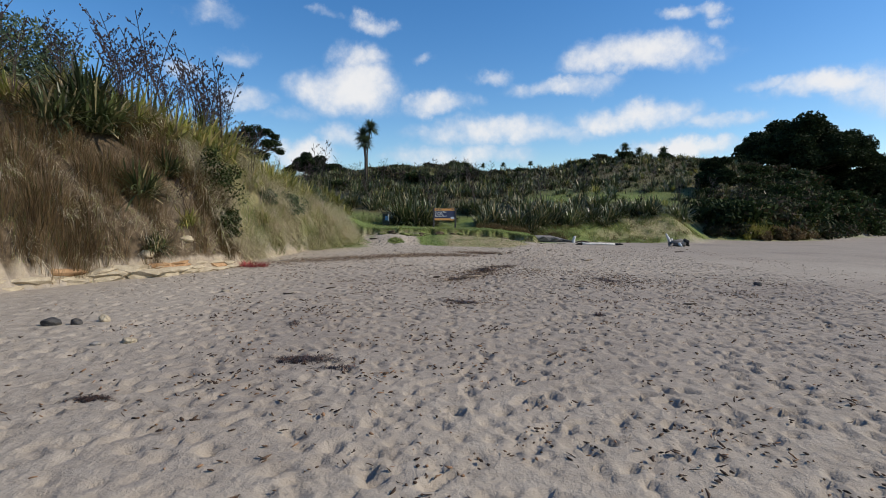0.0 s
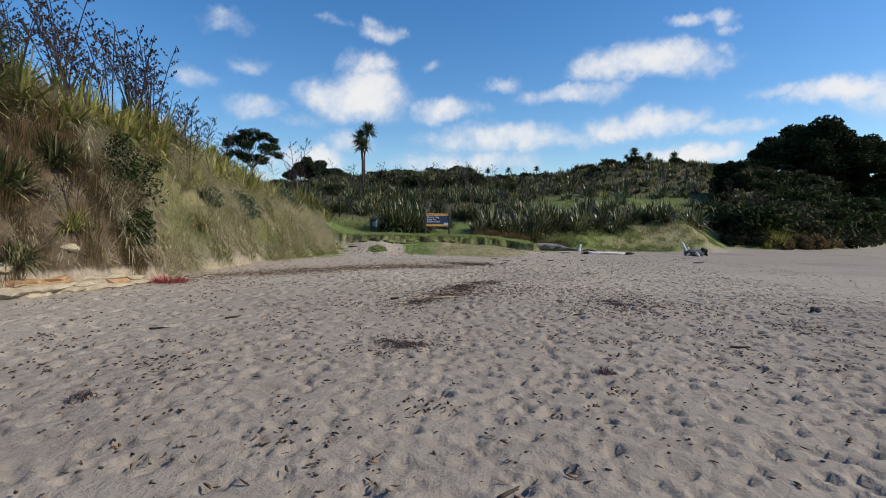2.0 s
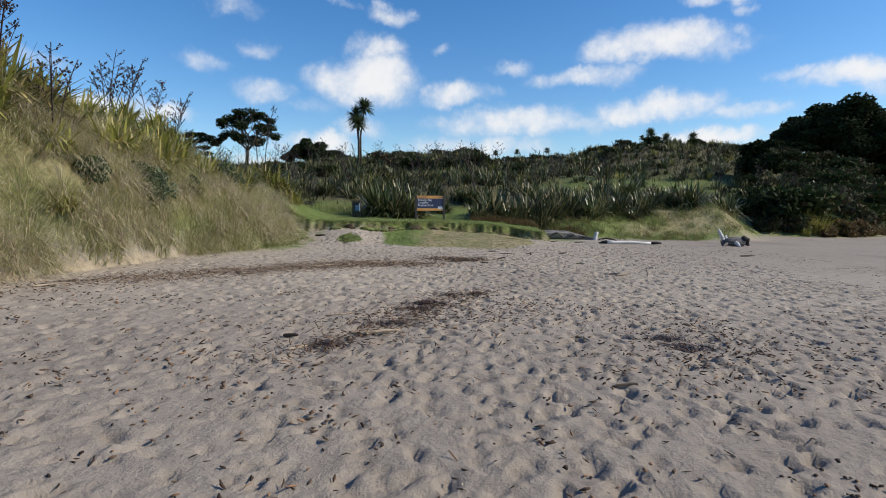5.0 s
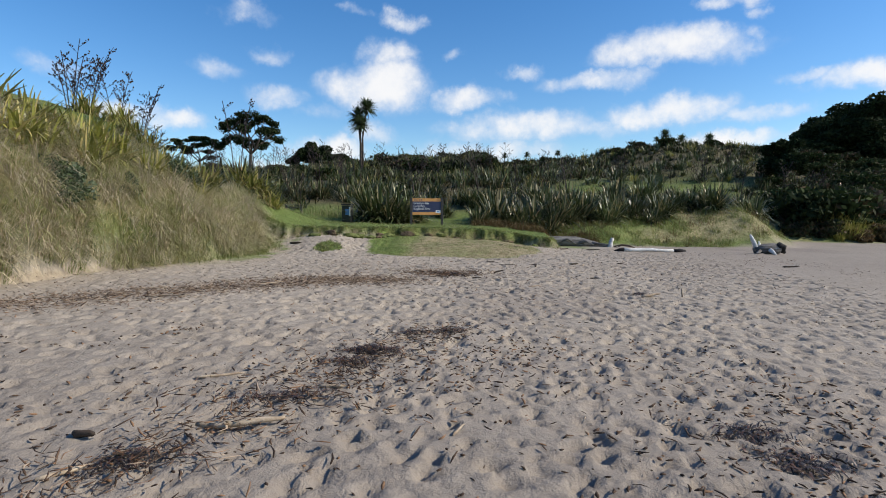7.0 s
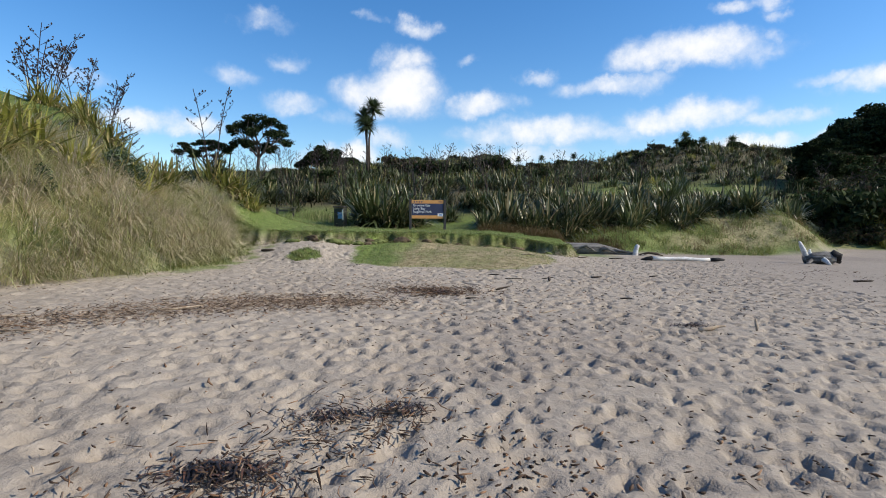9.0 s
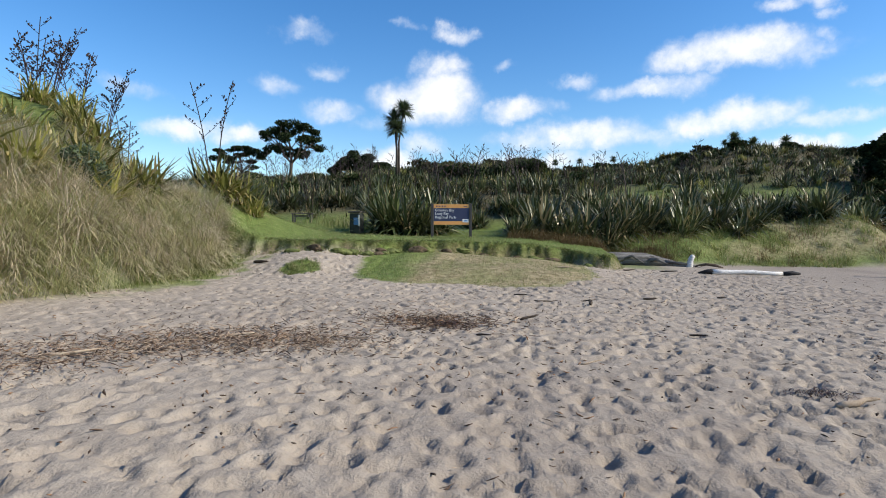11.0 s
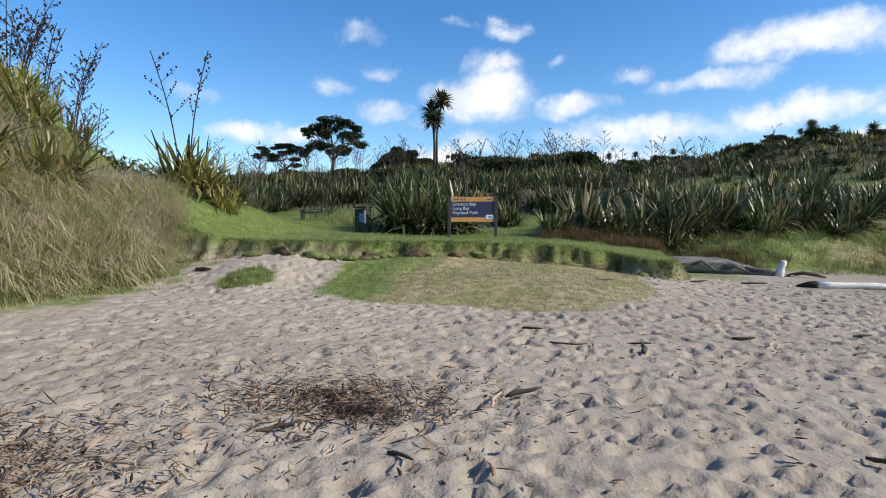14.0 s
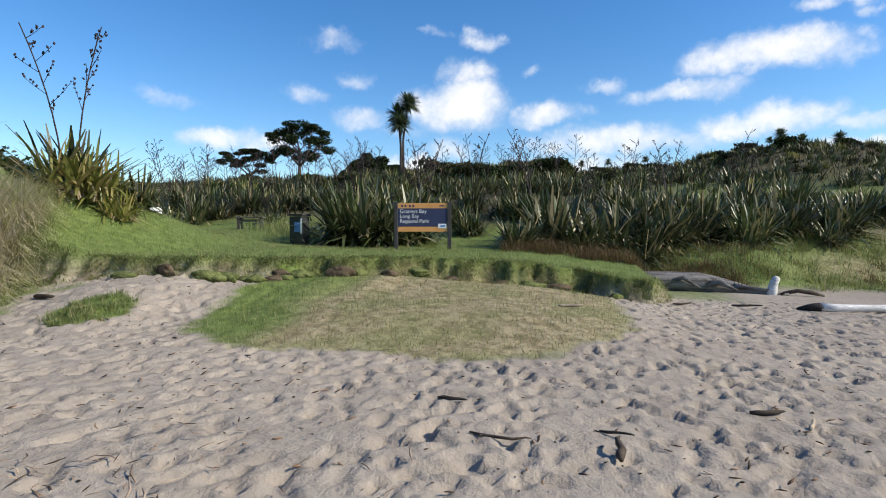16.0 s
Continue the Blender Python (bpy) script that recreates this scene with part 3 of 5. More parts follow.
def tussocks(name, centres, per, rng, length, lean, droop, width, radius, downhill, pull, material, label, category, steps=3):
    """Grass in tufts: blades spring from each centre and hang outwards, drawn to the downhill side."""
    n = len(centres)
    r, a = radius * np.sqrt(rng.random((n, per))), rng.uniform(0, 2 * math.pi, (n, per))
    size = rng.uniform(0.65, 1.2, (n, 1))
    xy = np.dstack([centres[:, :1] + r * np.cos(a) * size, centres[:, 1:] + r * np.sin(a) * size]).reshape(-1, 2)
    base = np.column_stack([xy, heights(xy[:, 0], xy[:, 1]) - 0.03])
    way = np.dstack([np.cos(a) + pull * math.cos(downhill), np.sin(a) + pull * math.sin(downhill)]).reshape(-1, 2)
    az = np.arctan2(way[:, 1], way[:, 0]) + rng.normal(0, 0.35, n * per)
    k = n * per
    verts, faces = blades(base, az, (rng.uniform(*length, (n, per)) * size).ravel(), np.clip(rng.uniform(*lean, k), 0, 1), rng.uniform(*droop, k), rng.uniform(*width, k), steps)
    return tagged(new(name, mesh(name, verts, faces, material)), label, category, kind="stuff")


def on_bank(rng, count, y_low, y_high, d_low, d_high):
    """Points on the bank's face, evenly up the slope rather than in plan."""
    y = rng.uniform(y_low, y_high, count)
    u = rng.random(count)
    d = d_low + (d_high - d_low) * u ** 1.9
    return np.column_stack([np.interp(y, FOOT_Y, FOOT_X) - d, y])


# ---- flax ----
KINDS = [flax_variant(11, 230, 1.9, FLAX, 24), flax_variant(12, 260, 2.1, FLAX, 22), flax_variant(13, 190, 1.7, FLAX, 26, 0, 0.9)]
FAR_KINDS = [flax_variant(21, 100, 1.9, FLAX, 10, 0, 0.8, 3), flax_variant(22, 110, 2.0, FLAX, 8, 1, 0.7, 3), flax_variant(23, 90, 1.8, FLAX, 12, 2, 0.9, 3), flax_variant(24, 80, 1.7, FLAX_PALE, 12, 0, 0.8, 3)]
TALL_KINDS = [flax_variant(14, 130, 2.0, FLAX, 10, 2), flax_variant(15, 110, 1.9, FLAX, 14, 3)]
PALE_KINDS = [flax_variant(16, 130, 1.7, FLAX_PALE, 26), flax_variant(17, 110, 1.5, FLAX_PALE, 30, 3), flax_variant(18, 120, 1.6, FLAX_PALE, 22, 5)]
for kind in KINDS + TALL_KINDS + FAR_KINDS:
    tagged(kind, "dark green flax bush with strap leaves and some dead ones", "flax", "flax on the hillside")
for kind in PALE_KINDS:
    tagged(kind, "sunlit yellow-green flax bush with many dead leaves on the bank", "flax", "flax along the bank's crest")
used = set()


def plant(kind, x, y, size, rng, label="", group="", sink=0.06):
    """The first of a kind is set itself, the next ones are copies of it."""
    first = kind.name not in used
    used.add(kind.name)
    return put(kind, x, y, rng.uniform(0, 360), size, sink, not first, label, group)


def plant_flax():
    rng = np.random.default_rng(21)
    # by the sign
    for x, y, s, k in ((-2.7, 38.3, 1.22, 1), (-1.9, 38.0, 1.12, 0), (-1.3, 38.9, 1.15, 1), (-3.1, 39.2, 1.2, 0)):
        plant(KINDS[k], x, y, s, rng, "large dark green flax bush beside the park sign")
    # behind the ledge and the dark log
    for x, y, s in ((2.5, 37.4, 0.72), (3.6, 39.0, 1.0), (4.4, 38.2, 0.95), (5.2, 39.2, 1.05), (6.0, 38.6, 0.95), (6.7, 39.6, 1.0), (4.8, 40.4, 1.1), (3.4, 40.6, 1.1), (7.4, 40.2, 0.95), (6.2, 41.2, 1.1),
                    (8.4, 41.2, 0.9), (9.6, 40.3, 0.75), (10.4, 41.8, 0.85), (11.6, 42.4, 0.9), (12.4, 41.4, 0.65), (13.4, 43.0, 0.85), (14.8, 44.6, 0.8), (16.0, 45.8, 0.85), (9.0, 43.0, 1.0), (7.8, 42.6, 1.05), (10.8, 44.2, 1.0)):
        plant(KINDS[int(rng.integers(3))], x + 0.2, y + 0.3, s * 1.02, rng)
    # the hillside, thinner around the green clearings
    count = 0
    while count < 240:
        y = 42 + 34 * rng.random() ** 1.2
        x = rng.uniform(-0.42 * y + 2, 0.62 * y)
        e = y - float(rise_line(x))
        if e < 4 or (x < -2 and y < 46):
            continue
        clearing = math.exp(-(((x - 0.36 * y) / 8) ** 2 + ((y - 66) / 10) ** 2)) + math.exp(-(((x - 0.20 * y) / 6) ** 2 + ((y - 58) / 8) ** 2))
        if rng.random() < clearing * 0.95:
            continue
        kinds = (TALL_KINDS if rng.random() < 0.2 else KINDS) if y < 52 else FAR_KINDS[:3] if rng.random() < 0.85 else FAR_KINDS[3:]
        plant(kinds[int(rng.integers(len(kinds)))], x, y, rng.uniform(0.55, 1.05), rng)
        count += 1
    # the hedge beyond the picnic table
    for i in range(26):
        x, y = rng.uniform(-19, -3.5), rng.uniform(42.5, 49)
        if y - 42.5 < (-9 - x) * 0.0:
            continue
        plant((KINDS + TALL_KINDS)[int(rng.integers(5))], x, y, rng.uniform(0.5, 0.78), rng)
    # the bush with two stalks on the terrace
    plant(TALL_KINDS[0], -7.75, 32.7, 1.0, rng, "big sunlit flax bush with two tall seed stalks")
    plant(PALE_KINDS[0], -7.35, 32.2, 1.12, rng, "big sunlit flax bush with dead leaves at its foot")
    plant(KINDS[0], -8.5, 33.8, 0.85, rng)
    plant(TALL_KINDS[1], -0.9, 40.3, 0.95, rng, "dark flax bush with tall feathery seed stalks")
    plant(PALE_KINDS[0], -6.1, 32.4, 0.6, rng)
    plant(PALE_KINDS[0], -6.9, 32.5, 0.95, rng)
    plant(KINDS[2], -7.0, 33.9, 0.75, rng)
    plant(KINDS[2], -8.9, 36.6, 0.85, rng)
    plant(KINDS[2], -9.8, 38.6, 0.8, rng)
    # crest of the bank
    for x, y, s in ((-8.8, 13.6, 0.72), (-9.6, 14.4, 0.75), (-9.3, 12.7, 0.62), (-7.45, 13.0, 0.5), (-7.4, 14.3, 0.42), (-6.9, 12.6, 0.3)):
        plant(KINDS[1], x, y, s, rng, "tall green flax bush leaning out of the bank")
    for i in range(22):
        y = 14.8 + 0.62 * i + rng.uniform(-0.3, 0.3)
        x = float(np.interp(y, FOOT_Y, FOOT_X)) - rng.uniform(1.3, 2.9)
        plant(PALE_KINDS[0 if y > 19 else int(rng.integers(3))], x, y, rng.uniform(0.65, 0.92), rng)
    crest_south = (
        (-10.2, 12.6, 0.65, 1), (-10.4, 14.8, 0.72, 1), (-11.4, 13.2, 0.72, 2), (-9.6, 16.0, 0.68, 2), (-8.6, 17.2, 0.61, 2),
        (-8.0, 18.8, 0.58, 2), (-9.4, 18.6, 0.65, 1), (-7.7, 20.4, 0.52, 0), (-8.4, 21.6, 0.81, 0), (-7.8, 22.6, 0.58, 0),
        (-8.9, 23.4, 0.76, 0), (-7.6, 24.2, 0.52, 0), (-8.5, 25.2, 0.66, 0), (-7.3, 25.9, 0.47, 0),
    )
    crest_north = (
        (-9.6, 25.6, 0.81, 0), (-8.2, 27.0, 0.57, 0), (-9.2, 27.6, 0.71, 0), (-10.6, 28.2, 0.85, 0), (-7.6, 28.3, 0.47, 0),
        (-11.4, 26.0, 0.72, 0), (-12.4, 29.4, 0.79, 0), (-10.2, 30.2, 0.85, 0), (-6.4, 16.2, 0.43, 0), (-6.3, 18.3, 0.38, 0),
        (-6.6, 13.6, 0.40, 1), (-12.5, 17.5, 0.72, 2), (-12.0, 21.5, 0.72, 0),
    )
    stalked = (
        (-8.4, 18.8, 1.05, 2), (-9.7, 17.7, 1.0, 2), (-7.4, 17.8, 0.8, 1), (-6.9, 18.9, 0.7, 1), (-13.2, 22.4, 1.2, 2),
        (-11.2, 32.9, 0.9, 1), (-12.2, 33.0, 0.95, 2), (-12.9, 32.6, 1.0, 1), (-14.8, 33.3, 1.15, 2), (-15.8, 33.8, 1.2, 2), (-11.0, 30.6, 0.66, 0), (-12.0, 31.4, 0.72, 0), (-13.6, 31.8, 0.8, 0),
    )
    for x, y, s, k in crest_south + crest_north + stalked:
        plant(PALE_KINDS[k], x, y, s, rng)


plant_flax()


# ---- grasses ----
def bank_inside(x, y):
    return np.interp(y, FOOT_Y, FOOT_X) - x


def grow_grass():
    rng = np.random.default_rng(31)
    p = on_bank(rng, 430, 14.8, 30.5, 0.25, 5.0)
    tussocks("long_grass", p, 105, rng, (0.5, 1.25), (0.35, 1.0), (0.2, 0.85), (0.010, 0.021), 0.13, -0.15, 1.1, TAN_GRASS, "dry tan long grass hanging in tufts over the bank", "grass")
    p = np.vstack([on_bank(rng, 300, 17.0, 31.5, 0.3, 5.5), on_bank(rng, 130, 22.0, 31.5, 0.1, 2.5)])
    tussocks("pale_tufts", p, 80, rng, (0.4, 1.0), (0.3, 1.0), (0.2, 0.8), (0.010, 0.019), 0.2, -0.2, 0.9, PALE_GREEN, "pale yellow-green grass over the bank's face and crest", "grass")
    p = on_bank(rng, 120, 17.5, 31.0, 0.2, 4.5)
    tussocks("green_tufts", p, 70, rng, (0.3, 0.8), (0.3, 1.0), (0.1, 0.6), (0.009, 0.018), 0.2, -0.3, 0.7, GREEN_GRASS, "yellow-green grass tufts among the dry grass", "grass")
    p = on_bank(rng, 420, 3.0, 15.8, 0.25, 4.5)
    p = p[np.hypot(p[:, 0] + 6.9, p[:, 1] - 13.6) > 0.45]
    tussocks("brown_rush", p, 100, rng, (0.4, 0.95), (0.05, 0.6), (0.0, 0.3), (0.007, 0.014), 0.22, -0.3, 0.5, BROWN_GRASS, "brown wiry rushes covering the steep bank", "rush")
    p = on_bank(rng, 110, 3.0, 16.5, 0.3, 4.5)
    tussocks("grey_dead_grass", p, 90, rng, (0.3, 0.8), (0.5, 1.0), (0.4, 1.0), (0.006, 0.012), 0.2, -0.3, 1.0, TAN_GRASS, "grey dead grass hanging from the bank", "grass")
    p = spots(rng, 60000, (-9, 21), (-3, 33), lambda x, y: (1 - step(bank_inside(x, y), 0.8, 1.8)) * step(bank_inside(x, y), -0.7, 0.2) * step(y, 22.5, 26.5))
    scatter_blades("green_bank_grass", p, rng, (0.10, 0.32), (0.2, 0.9), (0.1, 0.5), (0.008, 0.015), -0.4, 1.2, GREEN_GRASS, "green and straw grass on the bank's end", "grass", 3)
    turf = lambda x, y: np.clip(cover(x, y)[1] - 0.75 * cover(x, y)[2], 0, 1)
    p = spots(rng, 150000, (-10, 27.4), (6.3, 40.5), lambda x, y: turf(x, y) * np.interp(y, (27, 35, 41), (1, 0.8, 0.45)) * (bank_inside(x, y) < 1.5))
    scatter_blades("lawn", p, rng, (0.04, 0.13), (0.1, 0.8), (0, 0.3), (0.009, 0.016), 0.0, 3.0, GREEN_GRASS, "short green turf on the terrace above the ledge", "grass", 1)
    edge_x = rng.uniform(-6.5, 6.1, 14000)
    edge_x = edge_x[rng.random(14000) < 0.35 + 0.65 * step(bumps(edge_x, edge_x * 0, 0.19, 8.0) + 0.6 * bumps(edge_x, edge_x * 0, 0.67, 3.0), -0.5, 0.6)]
    p = np.column_stack([edge_x, ledge_line(edge_x) + rng.uniform(0.12, 0.5, len(edge_x))])
    scatter_blades("ledge_fringe", p, rng, (0.05, 0.19), (0.4, 1.0), (0.2, 1.0), (0.008, 0.015), -1.57, 1.0, GREEN_GRASS, "green grass hanging over the eroded ledge", "grass", 4)
    edge_x = rng.uniform(-6.5, 6.1, 420)
    p = np.column_stack([edge_x, ledge_line(edge_x) + rng.uniform(-0.08, 0.42, 420)])
    tussocks("ledge_tufts", p, 46, rng, (0.06, 0.2), (0.2, 1.0), (0.1, 0.8), (0.008, 0.015), 0.13, -1.57, 0.8, GREEN_GRASS, "small grass tufts rooted in the eroded ledge", "grass")
    p = spots(rng, 60, (-3.1, 27.4), (-2.0, 28.9), lambda x, y: (((x + 2.55) / 0.42) ** 2 + ((y - 28.15) / 0.6) ** 2 < 1) * 1.0)
    tussocks("turf_patch_grass", p, 90, rng, (0.07, 0.18), (0.1, 0.9), (0.0, 0.5), (0.008, 0.014), 0.14, 0.0, 0.0, GREEN_GRASS, "thick green grass on the patch left in the sand", "grass")
    p = spots(rng, 70000, (-2.2, 27.4), (6.3, 34.3), lambda x, y: cover(x, y)[2] * 0.9)
    scatter_blades("dry_turf", p, rng, (0.04, 0.13), (0.6, 1.0), (0.3, 0.7), (0.008, 0.014), 0.0, 3.0, STRAW, "flattened straw-coloured turf on the low mound", "grass", 2)
    p = spots(rng, 40000, (6.2, 36.5), (24, 50), lambda x, y: step(y - rise_line(x), -0.1, 0.6) * (1 - step(y - rise_line(x), 6, 9)) * (0.4 + 0.6 * step(bumps(x, y, 1.1, 3.0), -0.3, 0.3)))
    scatter_blades("slope_grass", p, rng, (0.12, 0.4), (0.2, 0.9), (0.1, 0.5), (0.01, 0.022), -1.2, 1.2, GREEN_GRASS, "rough green grass on the slope behind the logs", "grass", 3)
    p = spots(rng, 34000, (2.2, 35.8), (22, 48), lambda x, y: np.where(x < 7, (1 - step(np.abs(y - 37.0), 0.5, 1.1)), step(y - rise_line(x), 0, 0.6) * (1 - step(y - rise_line(x), 3, 5)) * step(bumps(x, y, 1.6, 6.0), 0.0, 0.5)))
    scatter_blades("dry_sedge", p, rng, (0.2, 0.5), (0.1, 0.8), (0, 0.4), (0.008, 0.016), 0.0, 3.0, BROWN_GRASS, "reddish-brown dry sedge at the foot of the flax", "sedge", 3)
    p = spots(rng, 420, (5.5, 36.6), (24, 47), lambda x, y: step(y - rise_line(x), -0.1, 0.3) * (1 - step(y - rise_line(x), 4.5, 6)))
    tussocks("slope_tufts", p, 70, rng, (0.2, 0.6), (0.2, 1.0), (0.1, 0.6), (0.012, 0.024), 0.26, -1.3, 0.6, GREEN_GRASS, "lumpy green tufts on the slope behind the logs", "grass")
    p = np.vstack([spots(rng, 260, (2.4, 36.2), (8.5, 38.4), lambda x, y: np.full(len(x), 0.8)), spots(rng, 120, (10, 37.5), (22, 44), lambda x, y: (np.abs(y - rise_line(x) - 1.6) < 1.4) * step(bumps(x, y, 1.3, 6.0), 0.0, 0.4))])
    tussocks("sedge_tufts", p, 60, rng, (0.2, 0.55), (0.1, 0.9), (0.0, 0.5), (0.009, 0.018), 0.2, -1.3, 0.4, BROWN_GRASS, "reddish-brown sedge tufts at the foot of the flax", "sedge")
    p = spots(rng, 9000, (-9, 38.6), (-3.6, 43.5), lambda x, y: np.exp(-(((x + 5.4) / 1.5) ** 2 + ((y - 40.6) / 1.2) ** 2)))
    scatter_blades("tall_green_grass", p, rng, (0.3, 0.7), (0.1, 0.6), (0, 0.3), (0.012, 0.022), 0.0, 3.0, GREEN_GRASS, "unmown bright green grass beside the lawn", "grass", 3)
    # far hillside
    clear = lambda x, y: (1 - 1.25 * np.exp(-(((x - 0.36 * y) / 8) ** 2 + ((y - 66) / 9) ** 2))) * (1 - 1.25 * np.exp(-(((x - 0.20 * y) / 5) ** 2 + ((y - 58) / 6) ** 2))) * (1 - 0.9 * np.exp(-(((x - 0.44 * y) / 6) ** 2 + ((y - 84) / 6) ** 2)))
    # nearly half the far flax takes the scrub leaf: shade put into colour
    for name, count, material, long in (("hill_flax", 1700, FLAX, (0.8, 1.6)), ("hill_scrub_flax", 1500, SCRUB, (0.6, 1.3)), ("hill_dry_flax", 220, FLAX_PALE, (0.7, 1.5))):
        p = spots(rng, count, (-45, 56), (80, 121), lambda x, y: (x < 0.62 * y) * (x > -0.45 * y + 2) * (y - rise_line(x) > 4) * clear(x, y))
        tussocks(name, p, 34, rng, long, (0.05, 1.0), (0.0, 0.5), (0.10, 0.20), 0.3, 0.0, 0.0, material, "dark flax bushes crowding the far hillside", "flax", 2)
    p = spots(rng, 70000, (-60, 43), (110, 135), lambda x, y: step(y - rise_line(x), 3, 6) * (np.abs(x - 0.12 * y) < 0.62 * y) * (0.45 + 0.55 * step(bumps(x, y, 3.0, 1.0), -0.4, 0.3)) * (1 - 1.2 * np.exp(-(((x - 0.36 * y) / 8) ** 2 + ((y - 66) / 9) ** 2))) * (1 - 1.2 * np.exp(-(((x - 0.20 * y) / 5) ** 2 + ((y - 58) / 6) ** 2))))
    scatter_blades("hill_scrub", p, rng, (0.3, 0.9), (0.1, 0.95), (0, 0.4), (0.05, 0.14), 0.0, 3.0, SCRUB, "dark scrub and flax thick on the far hillside", "scrub", 3)

    p = spots(rng, 60000, (0, 46), (50, 95), lambda x, y: 0.9 * np.clip(np.exp(-(((x - 0.36 * y) / 6.5) ** 2 + ((y - 66) / 8) ** 2)) + np.exp(-(((x - 0.20 * y) / 4.5) ** 2 + ((y - 60) / 6) ** 2)) + np.exp(-(((x - 0.44 * y) / 6) ** 2 + ((y - 82) / 6) ** 2)), 0, 1))
    scatter_blades("clearing_grass", p, rng, (0.15, 0.5), (0.2, 0.9), (0.0, 0.5), (0.03, 0.07), -1.57, 1.5, GREEN_GRASS, "bright green grass in the clearings on the hillside", "grass", 1)


grow_grass()


# ---- shrubs and trees ----
def shrub(name, x, y, wide, tall, clumps, per, leaf, material, label, category, seed, group=""):
    """A rounded shrub: short stems and clumps of small leaves with gaps between."""
    rng = np.random.default_rng(seed)
    top = tagged(new(name), label, category, group)
    way = rng.normal(size=(clumps, 3))
    way /= np.linalg.norm(way, axis=1, keepdims=True)
    way[:, 2] = np.abs(way[:, 2])
    centres = way * rng.uniform(0.45, 0.9, (clumps, 1)) * np.array([wide / 2, wide / 2, tall * 0.8]) + np.array([0, 0, tall * 0.12])
    radii = np.column_stack([rng.uniform(0.16, 0.30, clumps) * wide, rng.uniform(0.16, 0.30, clumps) * wide, rng.uniform(0.14, 0.24, clumps) * tall])
    child("foliage", mesh("foliage", *leaf_cloud(centres, radii, per, leaf, seed), material), top)
    stems = [tube([(0, 0, -0.1), tuple(c * 0.5), tuple(c)], [0.02 * wide, 0.012 * wide, 0.005 * wide], 5) for c in centres[:8]]
    child("branching_stem", mesh("branching_stem", *joined(stems), BARK), top)
    top.matrix_world = pose(x, y, height(x, y) - 0.03, 0, 0, float(rng.uniform(0, 360)))
    return top


def umbrella_tree(name, x, y, crest, wide, seed, label, lean=0.0, open_crown=0.55, per=420, leaf=0.26, clumps=26):
    """A coastal tree: forking trunk, spreading limbs and a flat-topped crown in separate clumps."""
    rng = np.random.default_rng(seed)
    ground = height(x, y) - 0.1
    tall = crest - ground
    top = tagged(new(name), label, "tree")
    airy = open_crown > 0.3
    fork = Vector((lean * tall * 0.3, 0, tall * (0.34 if airy else 0.12)))
    trunk_r = tall * 0.028
    child("trunk", mesh("trunk", *tube([(0, 0, -0.4), (lean * tall * 0.1, 0, tall * 0.15), tuple(fork)], [trunk_r * 1.4, trunk_r, trunk_r * 0.8], 9, 0.15, seed), BARK, True), top)
    mains = []
    for i in range(5):
        a = 1.257 * i + rng.normal(0, 0.3)
        mains.append(fork + Vector((math.cos(a) * wide * 0.17, math.sin(a) * wide * 0.17, tall * rng.uniform(0.16, 0.26))))
        if airy:
            mid = fork.lerp(mains[-1], 0.5) + Vector((rng.normal(0, 0.03 * wide), rng.normal(0, 0.03 * wide), -0.02 * tall))
            child("limb", mesh("limb", *tube([fork - Vector((0, 0, 0.1)), mid, mains[-1]], [trunk_r * 0.62, trunk_r * 0.5, trunk_r * 0.38], 6, 0.15, i), BARK, True), top)
    centres, radii = [], []
    for i in range(clumps):
        a, r = 2.39996 * i + rng.normal(0, 0.3), math.sqrt((i + 0.5) / clumps)
        dome = math.sqrt(max(0.02, 1 - (r * 0.96) ** 2))
        c = Vector((fork.x + math.cos(a) * r * wide * 0.43, math.sin(a) * r * wide * 0.43, tall * (0.44 + 0.47 * dome + rng.normal(0, 0.05))))
        if airy and i % 4 == 3:
            c.z = tall * rng.uniform(0.42, 0.66)
        if not airy:
            c.z = tall * (0.14 + 0.74 * dome * rng.uniform(0.35, 1.0))
        centres.append(c)
        radii.append((wide * rng.uniform(0.06, 0.125), wide * rng.uniform(0.06, 0.125), tall * rng.uniform(0.035, 0.075)) if airy else (wide * rng.uniform(0.09, 0.16), wide * rng.uniform(0.09, 0.16), tall * rng.uniform(0.08, 0.16)))
        if i % 2 == 0 or airy:
            start_at = min(mains, key=lambda p: (p - c).length) if airy else fork
            mid = start_at.lerp(c, 0.5) + Vector((rng.normal(0, 0.03 * wide), rng.normal(0, 0.03 * wide), rng.normal(-0.01, 0.03) * tall))
            child("limb", mesh("limb", *tube([start_at, mid, c], [trunk_r * 0.34, trunk_r * 0.24, trunk_r * 0.1], 5, 0.1, i), BARK, True), top)
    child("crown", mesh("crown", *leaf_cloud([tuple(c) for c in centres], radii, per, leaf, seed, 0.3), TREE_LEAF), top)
    top.matrix_world = pose(x, y, ground)
    return top


